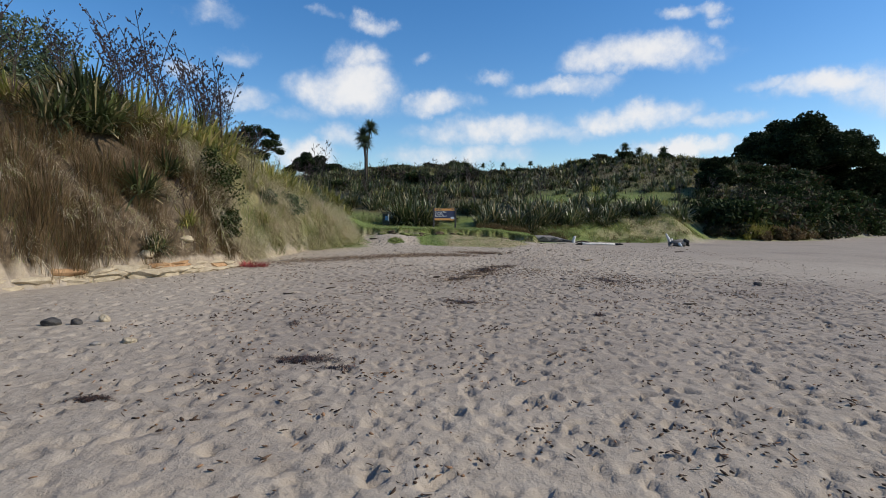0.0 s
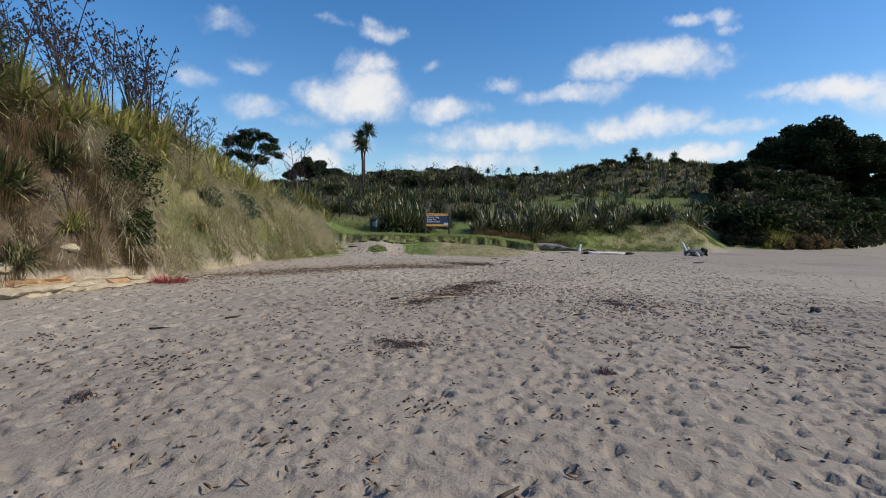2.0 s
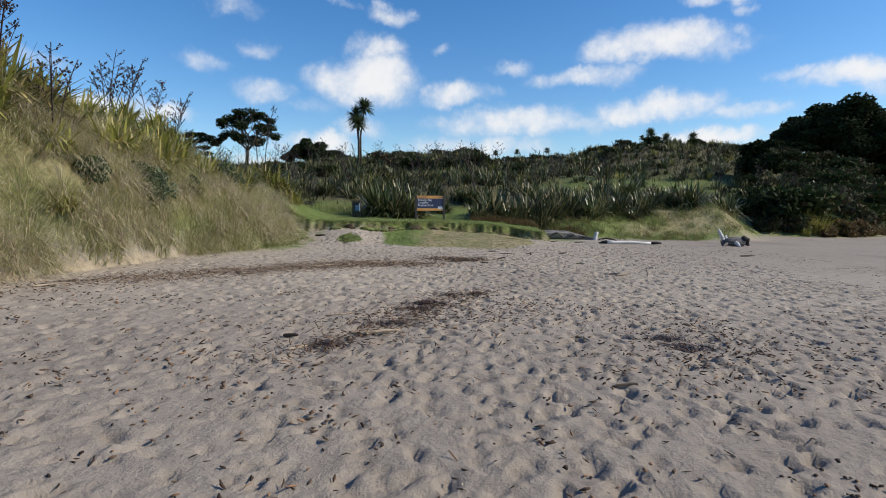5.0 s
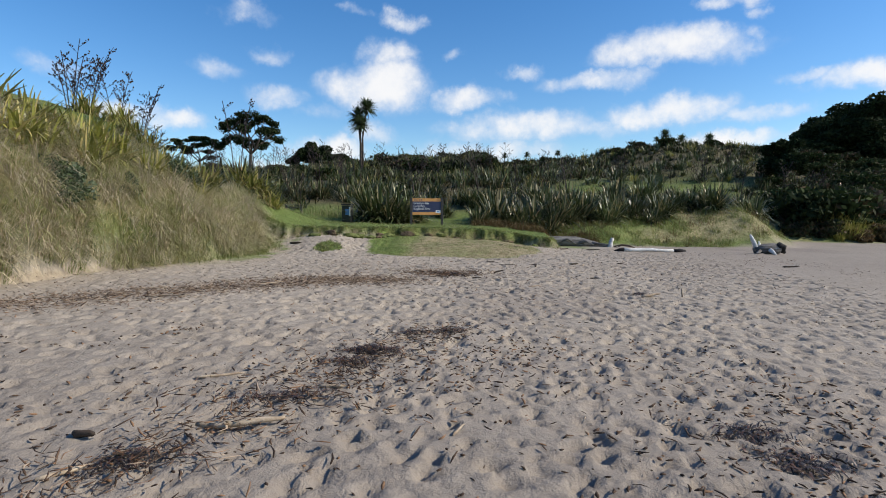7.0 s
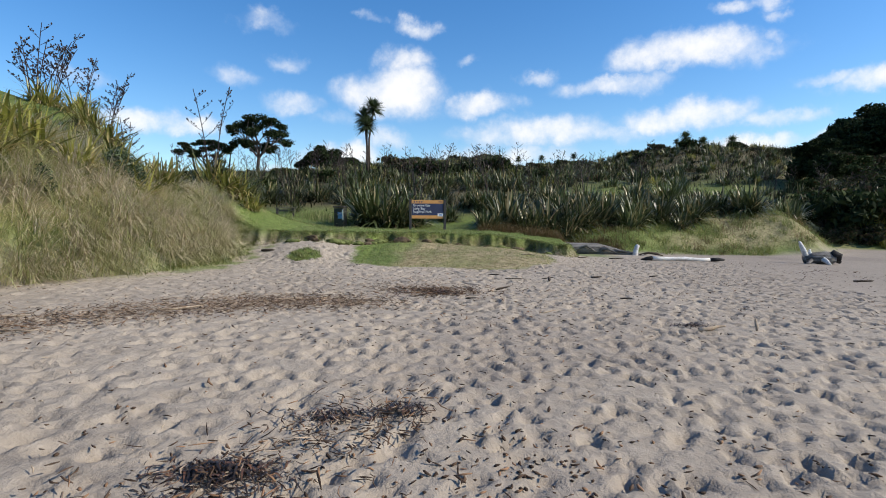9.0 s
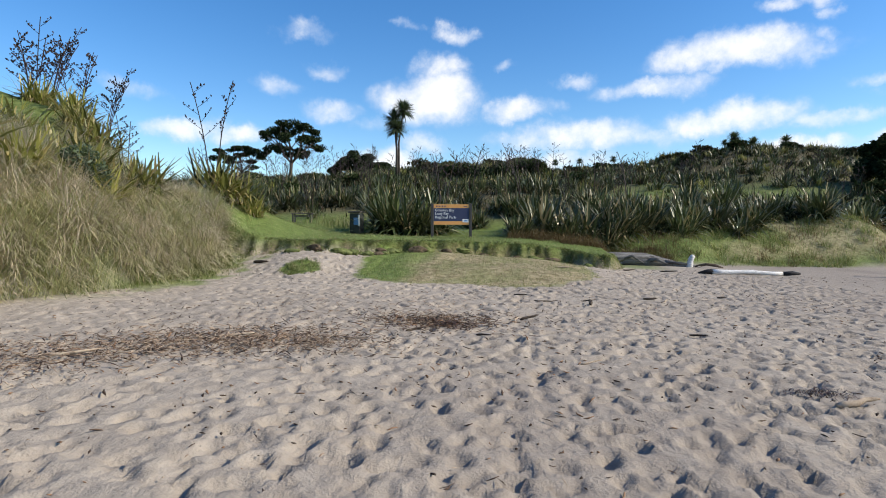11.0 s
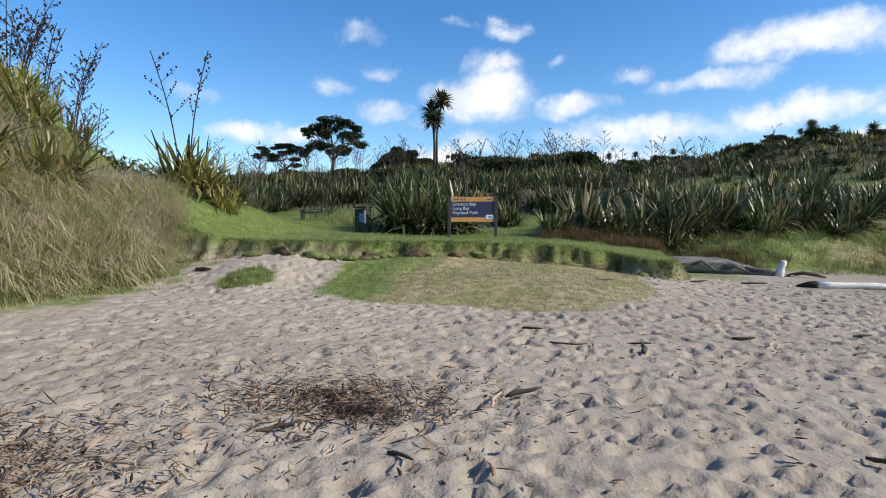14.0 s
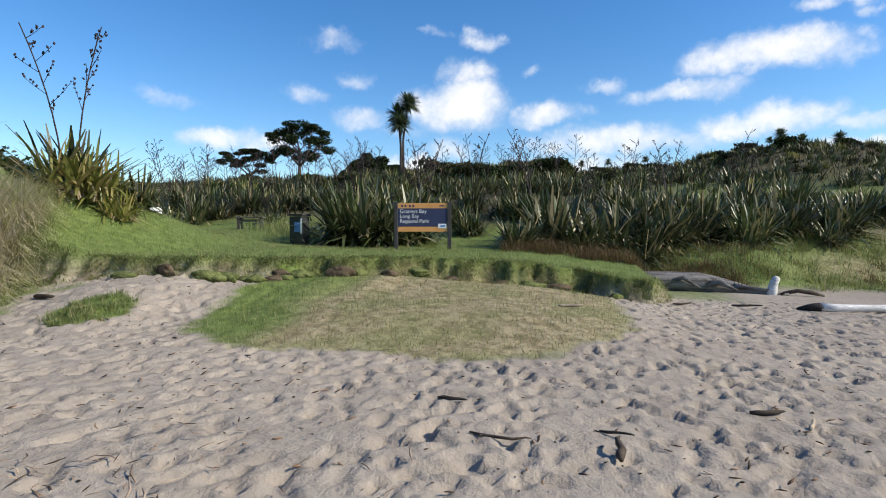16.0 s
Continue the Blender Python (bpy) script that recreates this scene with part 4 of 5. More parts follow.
def cabbage_tree(name, x, y, tall, heads, seed, label, group="", head=1.3, copy_of=None):
    """A palm-like tree: thin bare stems, each with a round head of sword leaves."""
    rng = np.random.default_rng(seed)
    top = tagged(new(name), label, "cabbage tree", group)
    for i in range(heads):
        a, r = 2.1 * i + 0.4, 0.0 if heads == 1 else head * rng.uniform(0.12, 0.4)
        tip = Vector((math.cos(a) * r, math.sin(a) * r, tall - head * (0.7 + (0.6 * (i % 3) if heads > 1 else 0))))
        stem = [(0.15 * math.cos(a), 0.15 * math.sin(a), -0.3), (tip.x * 0.25, tip.y * 0.25, tip.z * 0.55), tuple(tip)]
        child("stem", mesh("stem", *tube(stem, [0.085 * head, 0.06 * head, 0.05 * head], 7, 0.15, i), BARK, True), top)
        n = 230
        az, up = rng.uniform(0, 6.28, n), rng.uniform(-0.6, 1.0, n)
        flat = np.sqrt(1 - np.clip(up, -0.99, 0.99) ** 2)
        way = np.column_stack([np.cos(az) * flat, np.sin(az) * flat, up])
        side = np.column_stack([-np.sin(az), np.cos(az), np.zeros(n)]) * 0.045 * head
        c = np.array(tip)
        length = head * rng.uniform(0.7, 1.0, (n, 1))
        bend = np.array([[0, 0, -0.10 * head]])
        verts = np.stack([c - side * 0.5 + 0 * way, c + side * 0.5 + 0 * way, c + way * length * 0.55 + side, c + way * length * 0.55 - side, c + way * length + bend], 1).reshape(-1, 3)
        faces = [q for k in range(n) for q in ((5 * k, 5 * k + 1, 5 * k + 2, 5 * k + 3), (5 * k + 3, 5 * k + 2, 5 * k + 4))]
        child("leaf_head", mesh("leaf_head", verts, faces, GREY_LEAF), top)
    top.matrix_world = pose(x, y, height(x, y) - 0.1)
    return top


umbrella_tree("pohutukawa_tree", -36.0, 100.0, 18.3, 12.5, 41, "spreading coastal tree with a flat-topped open crown", 0.1, 0.66, 290, 0.19, 40)
umbrella_tree("pohutukawa_tree", -46.0, 103.0, 15.0, 11.0, 42, "smaller leaning coastal tree with an open crown", -0.2, 0.66, 290, 0.19, 28)
umbrella_tree("dark_tree", -28.5, 112.0, 15.0, 9.5, 43, "low dense dark tree on the skyline", 0.0, 0.2, 520, 0.3, 24)
umbrella_tree("dark_tree", -23.0, 108.0, 12.2, 9.0, 44, "low dense dark tree on the skyline", 0.0, 0.2, 460, 0.3, 20)
umbrella_tree("dark_tree", -52.0, 106.0, 9.6, 9.0, 45, "low dense dark tree on the skyline", 0.0, 0.2, 420, 0.3, 20)
umbrella_tree("dark_tree", -41.0, 108.0, 9.4, 8.0, 55, "low dense dark tree on the skyline", 0.0, 0.2, 420, 0.3, 20)
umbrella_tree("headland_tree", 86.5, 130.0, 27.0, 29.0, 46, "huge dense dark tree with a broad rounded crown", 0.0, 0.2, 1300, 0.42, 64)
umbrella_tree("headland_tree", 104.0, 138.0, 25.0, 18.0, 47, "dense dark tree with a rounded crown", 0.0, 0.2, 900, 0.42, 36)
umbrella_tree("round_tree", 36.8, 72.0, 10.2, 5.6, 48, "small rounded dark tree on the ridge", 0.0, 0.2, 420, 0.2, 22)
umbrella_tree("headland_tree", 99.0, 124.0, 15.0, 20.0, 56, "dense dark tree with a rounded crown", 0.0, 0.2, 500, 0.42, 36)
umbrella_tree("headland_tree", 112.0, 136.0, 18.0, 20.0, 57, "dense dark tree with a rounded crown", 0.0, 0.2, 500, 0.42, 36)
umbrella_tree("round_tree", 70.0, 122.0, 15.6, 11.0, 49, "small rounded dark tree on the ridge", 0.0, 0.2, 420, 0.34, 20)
cabbage_tree("cabbage_tree", -10.3, 70.3, 8.6, 3, 51, "slim cabbage tree with three heads of spiky leaves", "", 1.65)
for i, (x, y, tall) in enumerate(((40.0, 118.0, 4.6), (43.5, 119.0, 4.0), (48.5, 118.0, 4.2), (46.0, 121.0, 3.4), (19.0, 117.0, 2.8), (13.0, 117.0, 2.4), (8.5, 116.0, 2.6), (38.0, 117.0, 3.0))):
    cabbage_tree("small_cabbage_tree", x, y, tall, 1, 60 + i, "small cabbage tree standing on the ridge line", "cabbage trees on the ridge", 1.7 if i < 4 else 1.0)


def cover_headland():
    """Dense dark shrubs over the slopes, built four times and then copied."""
    rng = np.random.default_rng(71)
    first = [shrub("coastal_shrub", 30.0, 54.0, 6.0, 3.6, 24, 64, 0.31, BUSH_LEAF, "dense dark green shrub on the slope", "shrub", 100, "shrubs on the slopes"),
             shrub("coastal_shrub", 34.0, 58.0, 6.6, 3.2, 26, 64, 0.31, SCRUB, "dense dark brownish shrub on the slope", "shrub", 101, "shrubs on the slopes"),
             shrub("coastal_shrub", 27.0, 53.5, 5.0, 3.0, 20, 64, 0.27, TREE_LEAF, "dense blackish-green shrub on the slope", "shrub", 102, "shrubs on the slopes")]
    for x, y, size in ((-0.9, 69.0, 0.85), (-3.6, 71.0, 0.7), (-7.5, 74.0, 0.8), (-15, 76, 0.5), (-20, 80, 0.55), (-26, 84, 0.6), (3.5, 72, 0.6), (9, 80, 0.6), (-12, 62, 0.4), (-18, 66, 0.45), (-24, 70, 0.5), (-30, 76, 0.55), (-34, 84, 0.6), (-15, 55, 0.4), (-21, 58, 0.45)):
        put(first[int(rng.integers(3))], x, y, float(rng.uniform(0, 360)), size, 0.1)
    for x, y in ((70, 96), (74, 99), (79, 104), (84, 110), (88, 113), (78, 98), (86, 107), (92, 112), (92, 117), (96, 121), (100, 125), (105, 130), (110, 135), (116, 141), (98, 118)):
        put(first[int(rng.integers(3))], x, y, float(rng.uniform(0, 360)), 1.5, 0.3)
    count = 0
    while count < 210:
        y = rng.uniform(51, 128)
        x = rng.uniform(0.49 * y, 0.98 * y)
        e = y - float(rise_line(x))
        if e < 1.2 or (x < 0.56 * y and y > 70):
            continue
        put(first[int(rng.integers(3))], x, y, float(rng.uniform(0, 360)), float(rng.uniform(0.45, 1.0) * (0.6 + y / 140) * (0.6 if x < 0.63 * y else 1.0)), 0.15)
        count += 1
    for i in range(46):
        x = rng.uniform(-30, 60)
        put(first[int(rng.integers(3))], x, rng.uniform(100, 120), float(rng.uniform(0, 360)), float(rng.uniform(0.25, 0.7)), 0.1)


cover_headland()
for i, (x, y, w, t) in enumerate(((-6.55, 15.5, 1.35, 1.8), (-6.25, 15.0, 0.9, 1.0), (-6.5, 19.4, 0.7, 0.8), (-6.1, 23.2, 0.6, 0.6), (-6.2, 25.6, 1.2, 1.3), (-6.2, 21.3, 1.1, 1.2))):
    shrub("bank_shrub", x, y, w, t, 16, 170, 0.046, (BUSH_LEAF, GREY_LEAF)[i > 1], "small leafy green shrub growing on the bank", "shrub", 140 + i, "shrubs on the bank")
shrub("bank_tree", -18.2, 22.6, 5.6, 4.2, 30, 420, 0.09, GREY_LEAF, "rounded grey-green bush on top of the bank", "bush", 160)
shrub("bank_tree", -16.5, 37.0, 4.6, 2.4, 30, 380, 0.09, BUSH_LEAF, "rounded dark bush behind the bank", "bush", 161)
for i, (x, y, w, t) in enumerate(((33.5, 53.0, 2.2, 1.6), (36.0, 54.8, 2.6, 1.9), (31.0, 51.2, 1.6, 1.1), (40.0, 59.0, 2.6, 1.7), (38.0, 57.0, 2.0, 1.8))):
    shrub("rust_shrub", x, y, w, t, 16, 160, 0.12, BROWN_GRASS, "rust-brown shrub at the edge of the sand", "shrub", 170 + i, "rust shrubs along the sand")
rng = np.random.default_rng(93)
p = np.column_stack([rng.uniform(29, 46, 190), np.zeros(190)])
p[:, 1] = rise_line(p[:, 0]) + rng.uniform(0.4, 6.0, 190)
tussocks("headland_sedge", p, 60, rng, (1.0, 2.2), (0.1, 0.9), (0.0, 0.5), (0.05, 0.10), 0.35, -1.6, 0.6, FLAX_PALE, "yellow-green sedge hanging down the headland's face", "sedge", 3)


# ---- things on the beach ----
GREY_WOOD = plain("weathered_log", (0.045, 0.040, 0.036), (0.26, 0.245, 0.225), 2.2, 0.85, 0.2, 0.9, 0.05, (0.5, 5, 5))
WHITE_WOOD = plain("bleached_wood", (0.42, 0.40, 0.37), (0.78, 0.76, 0.72), 4.0, 0.8, 0.2, 0.5, 0.02, (1, 6, 6))
CHARRED = plain("charred_wood", (0.008, 0.008, 0.009), (0.035, 0.032, 0.03), 7.0, 0.8, 0.25, 0.8, 0.02)
TAN_WOOD = plain("dry_driftwood", (0.24, 0.175, 0.115), (0.50, 0.41, 0.30), 8.0, 0.8, 0.2, 0.4, 0.006)
DARK_WOOD = plain("dark_driftwood", (0.030, 0.022, 0.016), (0.095, 0.070, 0.050), 9.0, 0.8, 0.25, 0.5, 0.006)
POST_WOOD = plain("dark_stained_post", (0.028, 0.027, 0.028), (0.072, 0.068, 0.066), 6.0, 0.7, 0.3, 0.4, 0.006, (6, 6, 0.8))
ORANGE = plain("orange_sign_panel", (0.62, 0.29, 0.085), (0.70, 0.345, 0.115), 3.0, 0.5, 0.4, 0.05, 0.002)
NAVY = plain("navy_sign_panel", (0.026, 0.034, 0.085), (0.036, 0.045, 0.105), 3.0, 0.5, 0.4, 0.05, 0.002)
LETTER = plain("white_lettering", (0.76, 0.76, 0.76), (0.82, 0.82, 0.82), 5.0, 0.5, 0.4, 0.02, 0.001)
BLUE = plain("blue_label", (0.08, 0.22, 0.48), (0.12, 0.28, 0.55), 5.0, 0.5, 0.4, 0.02, 0.001)
BIN_SHELL = plain("dark_green_bin", (0.018, 0.022, 0.020), (0.045, 0.05, 0.046), 5.0, 0.5, 0.4, 0.1, 0.004)
STONE = plain("pale_sandstone", (0.25, 0.205, 0.14), (0.43, 0.365, 0.26), 5.0, 0.9, 0.2, 0.7, 0.02)
GREY_STONE = plain("grey_beach_stone", (0.12, 0.11, 0.10), (0.30, 0.28, 0.25), 6.0, 0.85, 0.25, 0.6, 0.015)
BLACK_STONE = plain("dark_beach_stone", (0.025, 0.023, 0.022), (0.075, 0.07, 0.066), 6.0, 0.8, 0.3, 0.6, 0.015)
SHELL = plain("white_shell", (0.62, 0.58, 0.52), (0.80, 0.77, 0.72), 20.0, 0.5, 0.4, 0.1, 0.002)
CHIP_DARK = leafy("dark_wrack", (0.030, 0.019, 0.013), (0.125, 0.078, 0.050), (0.26, 0.15, 0.085), 0.25, 0.8, 0.2, 0.0)
CHIP_TAN = leafy("tan_wrack", (0.15, 0.098, 0.066), (0.42, 0.325, 0.235), (0.06, 0.040, 0.028), 0.25, 0.8, 0.2, 0.0)
KELP = leafy("black_seaweed", (0.014, 0.011, 0.010), (0.065, 0.045, 0.034), (0.13, 0.065, 0.038), 0.25, 0.5, 0.4, 0.05)
RED_LEAF = leafy("red_leaf", (0.28, 0.030, 0.045), (0.50, 0.085, 0.095), (0.30, 0.16, 0.08), 0.2, 0.6, 0.3, 0.3)


def chips(name, points, length, thick, material, label, category, seed, lift=0.0, tilt=0.25):
    """Loose sticks, bark and stalks lying on the sand: four-sided tapered pieces with a bend."""
    rng = np.random.default_rng(seed)
    n = len(points)
    a, up = rng.uniform(0, 6.28, n), rng.normal(0, tilt, n)
    half = 0.5 * rng.uniform(length[0], length[1], n) * rng.uniform(0.4, 1, n)
    r = rng.uniform(thick[0], thick[1], n)
    way = np.column_stack([np.cos(a) * np.cos(up), np.sin(a) * np.cos(up), np.sin(up)])
    side = np.column_stack([-np.sin(a), np.cos(a), np.zeros(n)])
    over = np.cross(way, side)
    centre = np.column_stack([points, heights(points[:, 0], points[:, 1]) + r * 0.6 + np.abs(np.sin(up)) * half * 0.8 + lift * rng.random(n)])
    bend = side * (rng.normal(0, 0.22, n) * half)[:, None]
    rings = []
    for s, w in ((-1, 0.55), (0, 1.0), (1, 0.35)):
        mid = centre + way * (half * s)[:, None] + (bend if s == 0 else 0)
        for u, v in ((1, 0), (0, 0.6), (-1, 0), (0, -0.6)):
            rings.append(mid + side * (u * r * w)[:, None] + over * (v * r * w)[:, None])
    verts = np.stack(rings, 1).reshape(-1, 3)
    quads = [(0, 1, 5, 4), (1, 2, 6, 5), (2, 3, 7, 6), (3, 0, 4, 7), (4, 5, 9, 8), (5, 6, 10, 9), (6, 7, 11, 10), (7, 4, 8, 11), (3, 2, 1, 0), (8, 9, 10, 11)]
    faces = (np.arange(n)[:, None, None] * 12 + np.array(quads)[None]).reshape(-1, 4)
    return tagged(new(name, mesh(name, verts, faces, material)), label, category, kind="stuff")


def along(rng, line, count, spread):
    """Random points round a polyline."""
    line = np.array(line, float)
    t = rng.uniform(0, len(line) - 1, count)
    i = np.minimum(t.astype(int), len(line) - 2)
    p = line[i] + (line[i + 1] - line[i]) * (t - i)[:, None]
    return p + rng.normal(0, 1, (count, 2)) * np.array(spread)


def strew():
    rng = np.random.default_rng(81)
    line = ((-7.4, 13.2), (-5.6, 15.4), (-4.6, 17.3), (-2.9, 19.0), (-1.5, 20.6), (-0.4, 21.5), (0.8, 21.9))
    chips("bark_wrack", np.vstack([along(rng, line[2:], 5600, (0.55, 0.38)), along(rng, line, 1400, (0.35, 0.25))]), (0.025, 0.17), (0.003, 0.009), CHIP_TAN, "band of tan bark, reeds and driftwood chips on the sand", "driftwood", 82, 0.03)
    chips("dark_wrack", along(rng, line, 700, (0.5, 0.35)), (0.03, 0.15), (0.005, 0.013), CHIP_DARK, "dark bark and twigs among the tide wrack", "driftwood", 83, 0.02)
    line = ((-0.2, 12.9), (0.6, 13.7), (1.1, 15.2), (1.5, 16.4), (2.1, 17.2))
    chips("brown_wrack", np.vstack([along(rng, line, 900, (0.28, 0.35)), along(rng, ((1.3, 23.0), (2.1, 23.3)), 700, (0.40, 0.30)), along(rng, ((0.2, 22.4), (3.2, 23.6)), 300, (0.6, 0.5)), along(rng, ((0.6, 14.6), (1.4, 15.6)), 200, (0.6, 0.6))]), (0.03, 0.17), (0.003, 0.010), CHIP_DARK, "clumps of brown seaweed and twigs on the sand", "seaweed", 84, 0.05)
    chips("reed_wrack", np.vstack([along(rng, line, 260, (0.3, 0.35)), along(rng, ((1.1, 23.0), (2.0, 23.5)), 500, (0.42, 0.32)), along(rng, ((-0.5, 23.6), (2.0, 24.6)), 250, (0.8, 0.5))]), (0.04, 0.2), (0.003, 0.008), CHIP_TAN, "dry tan reeds tangled in the seaweed", "driftwood", 85, 0.05)
    p = rng.uniform((-6.5, 1.8), (15, 34), (13000, 2))
    p = p[(rng.random(len(p)) < 0.35 + 0.65 * step(bumps(p[:, 0], p[:, 1], 1.3, 4.0), -0.1, 0.6)) & (cover(p[:, 0], p[:, 1])[1] < 0.3)]
    chips("scattered_debris", p, (0.015, 0.10), (0.004, 0.012), CHIP_DARK, "small dark twigs and bark scattered over the sand", "driftwood", 86)
    p = rng.uniform((-4.5, 1.8), (9.5, 17), (19000, 2))
    p = p[rng.random(len(p)) < step(bumps(p[:, 0], p[:, 1], 0.22, 2.0) + 0.7 * bumps(p[:, 0], p[:, 1], 1.1, 5.0), 0.0, 0.9)]
    chips("bark_crumbs", p, (0.02, 0.085), (0.008, 0.018), CHIP_DARK, "dark bark crumbs lying in footprints on the firm sand", "driftwood", 89)
    p = rng.uniform((-6.5, 1.8), (10.8, 33), (1300, 2))
    p = p[cover(p[:, 0], p[:, 1])[1] < 0.3]
    chips("pale_debris", p, (0.015, 0.09), (0.003, 0.008), TAN_WOOD, "small pale twigs and shell bits scattered over the sand", "driftwood", 87)
    p = np.vstack([along(rng, ((0.9, 14.6), (3.2, 16.6)), 420, (0.6, 0.7)), along(rng, ((3.6, 13.4), (5.2, 15.4)), 420, (0.5, 0.6)), along(rng, ((3.2, 12.6), (6.2, 14.4)), 260, (0.5, 0.3)), along(rng, ((-0.2, 9.5), (1.0, 10.2)), 240, (0.3, 0.3)), along(rng, ((-1.0, 13.6), (2.4, 16.2)), 200, (0.8, 0.5)), along(rng, ((1.5, 19.5), (8, 26)), 260, (1.4, 1.2))])
    chips("bark_scatter", p, (0.02, 0.11), (0.005, 0.014), CHIP_DARK, "dark bark fragments lying thicker in patches", "driftwood", 88)


strew()


def seaweed(x, y, long, wide, tall, turn, count, seed, material=KELP, label="heap of black seaweed lying on the sand"):
    """A heap of tangled ribbons, thickest in the middle."""
    rng = np.random.default_rng(seed)
    u, v = rng.normal(0, 0.32, count), rng.normal(0, 0.32, count)
    a = radians(turn)
    base = np.column_stack([u * long * math.cos(a) - v * wide * math.sin(a), u * long * math.sin(a) + v * wide * math.cos(a), 0.6 * tall * np.exp(-3 * (u * u + v * v)) * rng.random(count)])
    verts, faces = blades(base, rng.uniform(0, 6.28, count), rng.uniform(0.05, 0.15, count), rng.uniform(0.8, 1.0, count), rng.uniform(0.5, 0.8, count), rng.uniform(0.006, 0.018, count), 4, 0.4)
    verts[:, 2] = np.maximum(verts[:, 2], -0.01)
    ob = tagged(new("seaweed_heap"), label, "seaweed", "seaweed heaps")
    tagged(child("tangle", mesh("tangle", verts, faces, material), ob), kind="stuff")
    ob.matrix_world = pose(x, y, height(x, y) - 0.005)


FIRST_HEAPS = (
    (-1.55, 5.72, 0.55, 0.2, 0.05, 4, 420), (-1.15, 5.45, 0.3, 0.1, 0.03, 10, 90), (-2.98, 4.35, 0.24, 0.07, 0.03, 5, 120), (0.37, 9.8, 0.3, 0.25, 0.05, 0, 130), (0.1, 9.95, 0.25, 0.2, 0.04, 0, 80),
    (0.3, 13.5, 0.4, 0.22, 0.07, 20, 200), (1.1, 15.65, 0.5, 0.25, 0.07, 10, 200), (1.25, 16.05, 0.55, 0.22, 0.1, 5, 380), (1.6, 16.9, 0.35, 0.2, 0.06, 0, 160), (2.05, 17.05, 0.4, 0.25, 0.07, 30, 200),
    (1.85, 23.05, 0.35, 0.22, 0.12, 0, 260),
)
LATER_HEAPS = (
    (1.55, 23.25, 0.5, 0.3, 0.07, 20, 200), (4.27, 14.3, 0.38, 0.3, 0.06, 0, 200), (4.35, 13.8, 0.3, 0.16, 0.04, 0, 130), (4.3, 13.95, 0.5, 0.12, 0.03, -8, 100), (-5.2, 17.0, 0.5, 0.2, 0.05, 30, 160),
    (5.5, 20.9, 0.5, 0.2, 0.05, 10, 150), (0.48, 9.9, 0.4, 0.12, 0.03, 0, 90), (2.63, 8.85, 0.2, 0.18, 0.05, 0, 110), (-2.15, 7.5, 0.12, 0.25, 0.08, 0, 60), (0.75, 14.6, 0.8, 0.25, 0.05, 10, 220),
)
for i, (x, y, long, wide, tall, turn, count) in enumerate(FIRST_HEAPS + LATER_HEAPS):
    seaweed(x, y, long, wide, tall, turn, count, 200 + i)


def rod(name, points, radii, material, label, category, group="", sides=8, wobble=0.25, seed=1):
    """A piece of driftwood: a knotted, tapered, slightly bent stick."""
    return tagged(new(name, mesh(name, *tube(points, radii, sides, wobble, seed), material, True)), label, category, group)


def stick(x, y, long, thick, turn, material, label, seed, up=0.0):
    rng = np.random.default_rng(seed)
    thick, long = thick * 0.8, long * 0.8
    a = radians(turn)
    z = height(x, y) + thick * 0.8
    pts = [(x + math.cos(a) * long * s - math.sin(a) * rng.normal(0, 0.04) * long, y + math.sin(a) * long * s + math.cos(a) * rng.normal(0, 0.04) * long, z + up * (s + 0.5)) for s in (-0.5, -0.3, -0.05, 0.2, 0.4, 0.5)]
    pts = [(px, py, max(pz, height(px, py) + thick * 0.7)) for px, py, pz in pts]
    rod("driftwood_stick", pts, [thick * 0.6, thick, thick * 0.9, thick * 0.8, thick * 0.55, thick * 0.25], material, label, "driftwood", "driftwood sticks on the sand", 7, 0.3, seed)


NEAR_STICKS = (
    (0.09, 15.04, 0.5, 0.018, 25, 0, 0), (0.77, 14.06, 0.62, 0.035, 12, 0, 0.02), (0.55, 13.98, 0.3, 0.03, -10, 0, 0), (1.14, 14.88, 0.28, 0.025, 5, 0, 0), (2.22, 14.09, 0.2, 0.014, 60, 0, 0.02),
    (0.05, 13.3, 0.3, 0.02, 50, 0, 0), (-0.18, 13.76, 0.25, 0.035, -20, 1, 0.02), (5.65, 20.6, 0.5, 0.035, 18, 0, 0.04), (6.28, 20.75, 0.12, 0.025, 80, 0, 0.16), (4.08, 25.55, 0.3, 0.035, 84, 1, 0.06),
)
FAR_STICKS = (
    (4.1, 25.85, 0.34, 0.015, -35, 1, 0.05), (5.38, 26.7, 0.34, 0.028, 5, 1, 0.02), (5.62, 26.5, 0.24, 0.02, 60, 0, 0.03), (3.3, 25.6, 0.55, 0.014, -8, 1, 0.02), (2.84, 26.3, 0.35, 0.022, -15, 1, 0.02),
    (3.95, 30.5, 0.5, 0.03, 8, 0, 0.03), (2.78, 23.5, 0.3, 0.02, 75, 0, 0.05), (2.98, 23.7, 0.36, 0.028, 20, 1, 0.06), (1.5, 22.6, 0.4, 0.02, 40, 1, 0.03), (2.4, 22.4, 0.3, 0.018, -30, 1, 0.03),
)
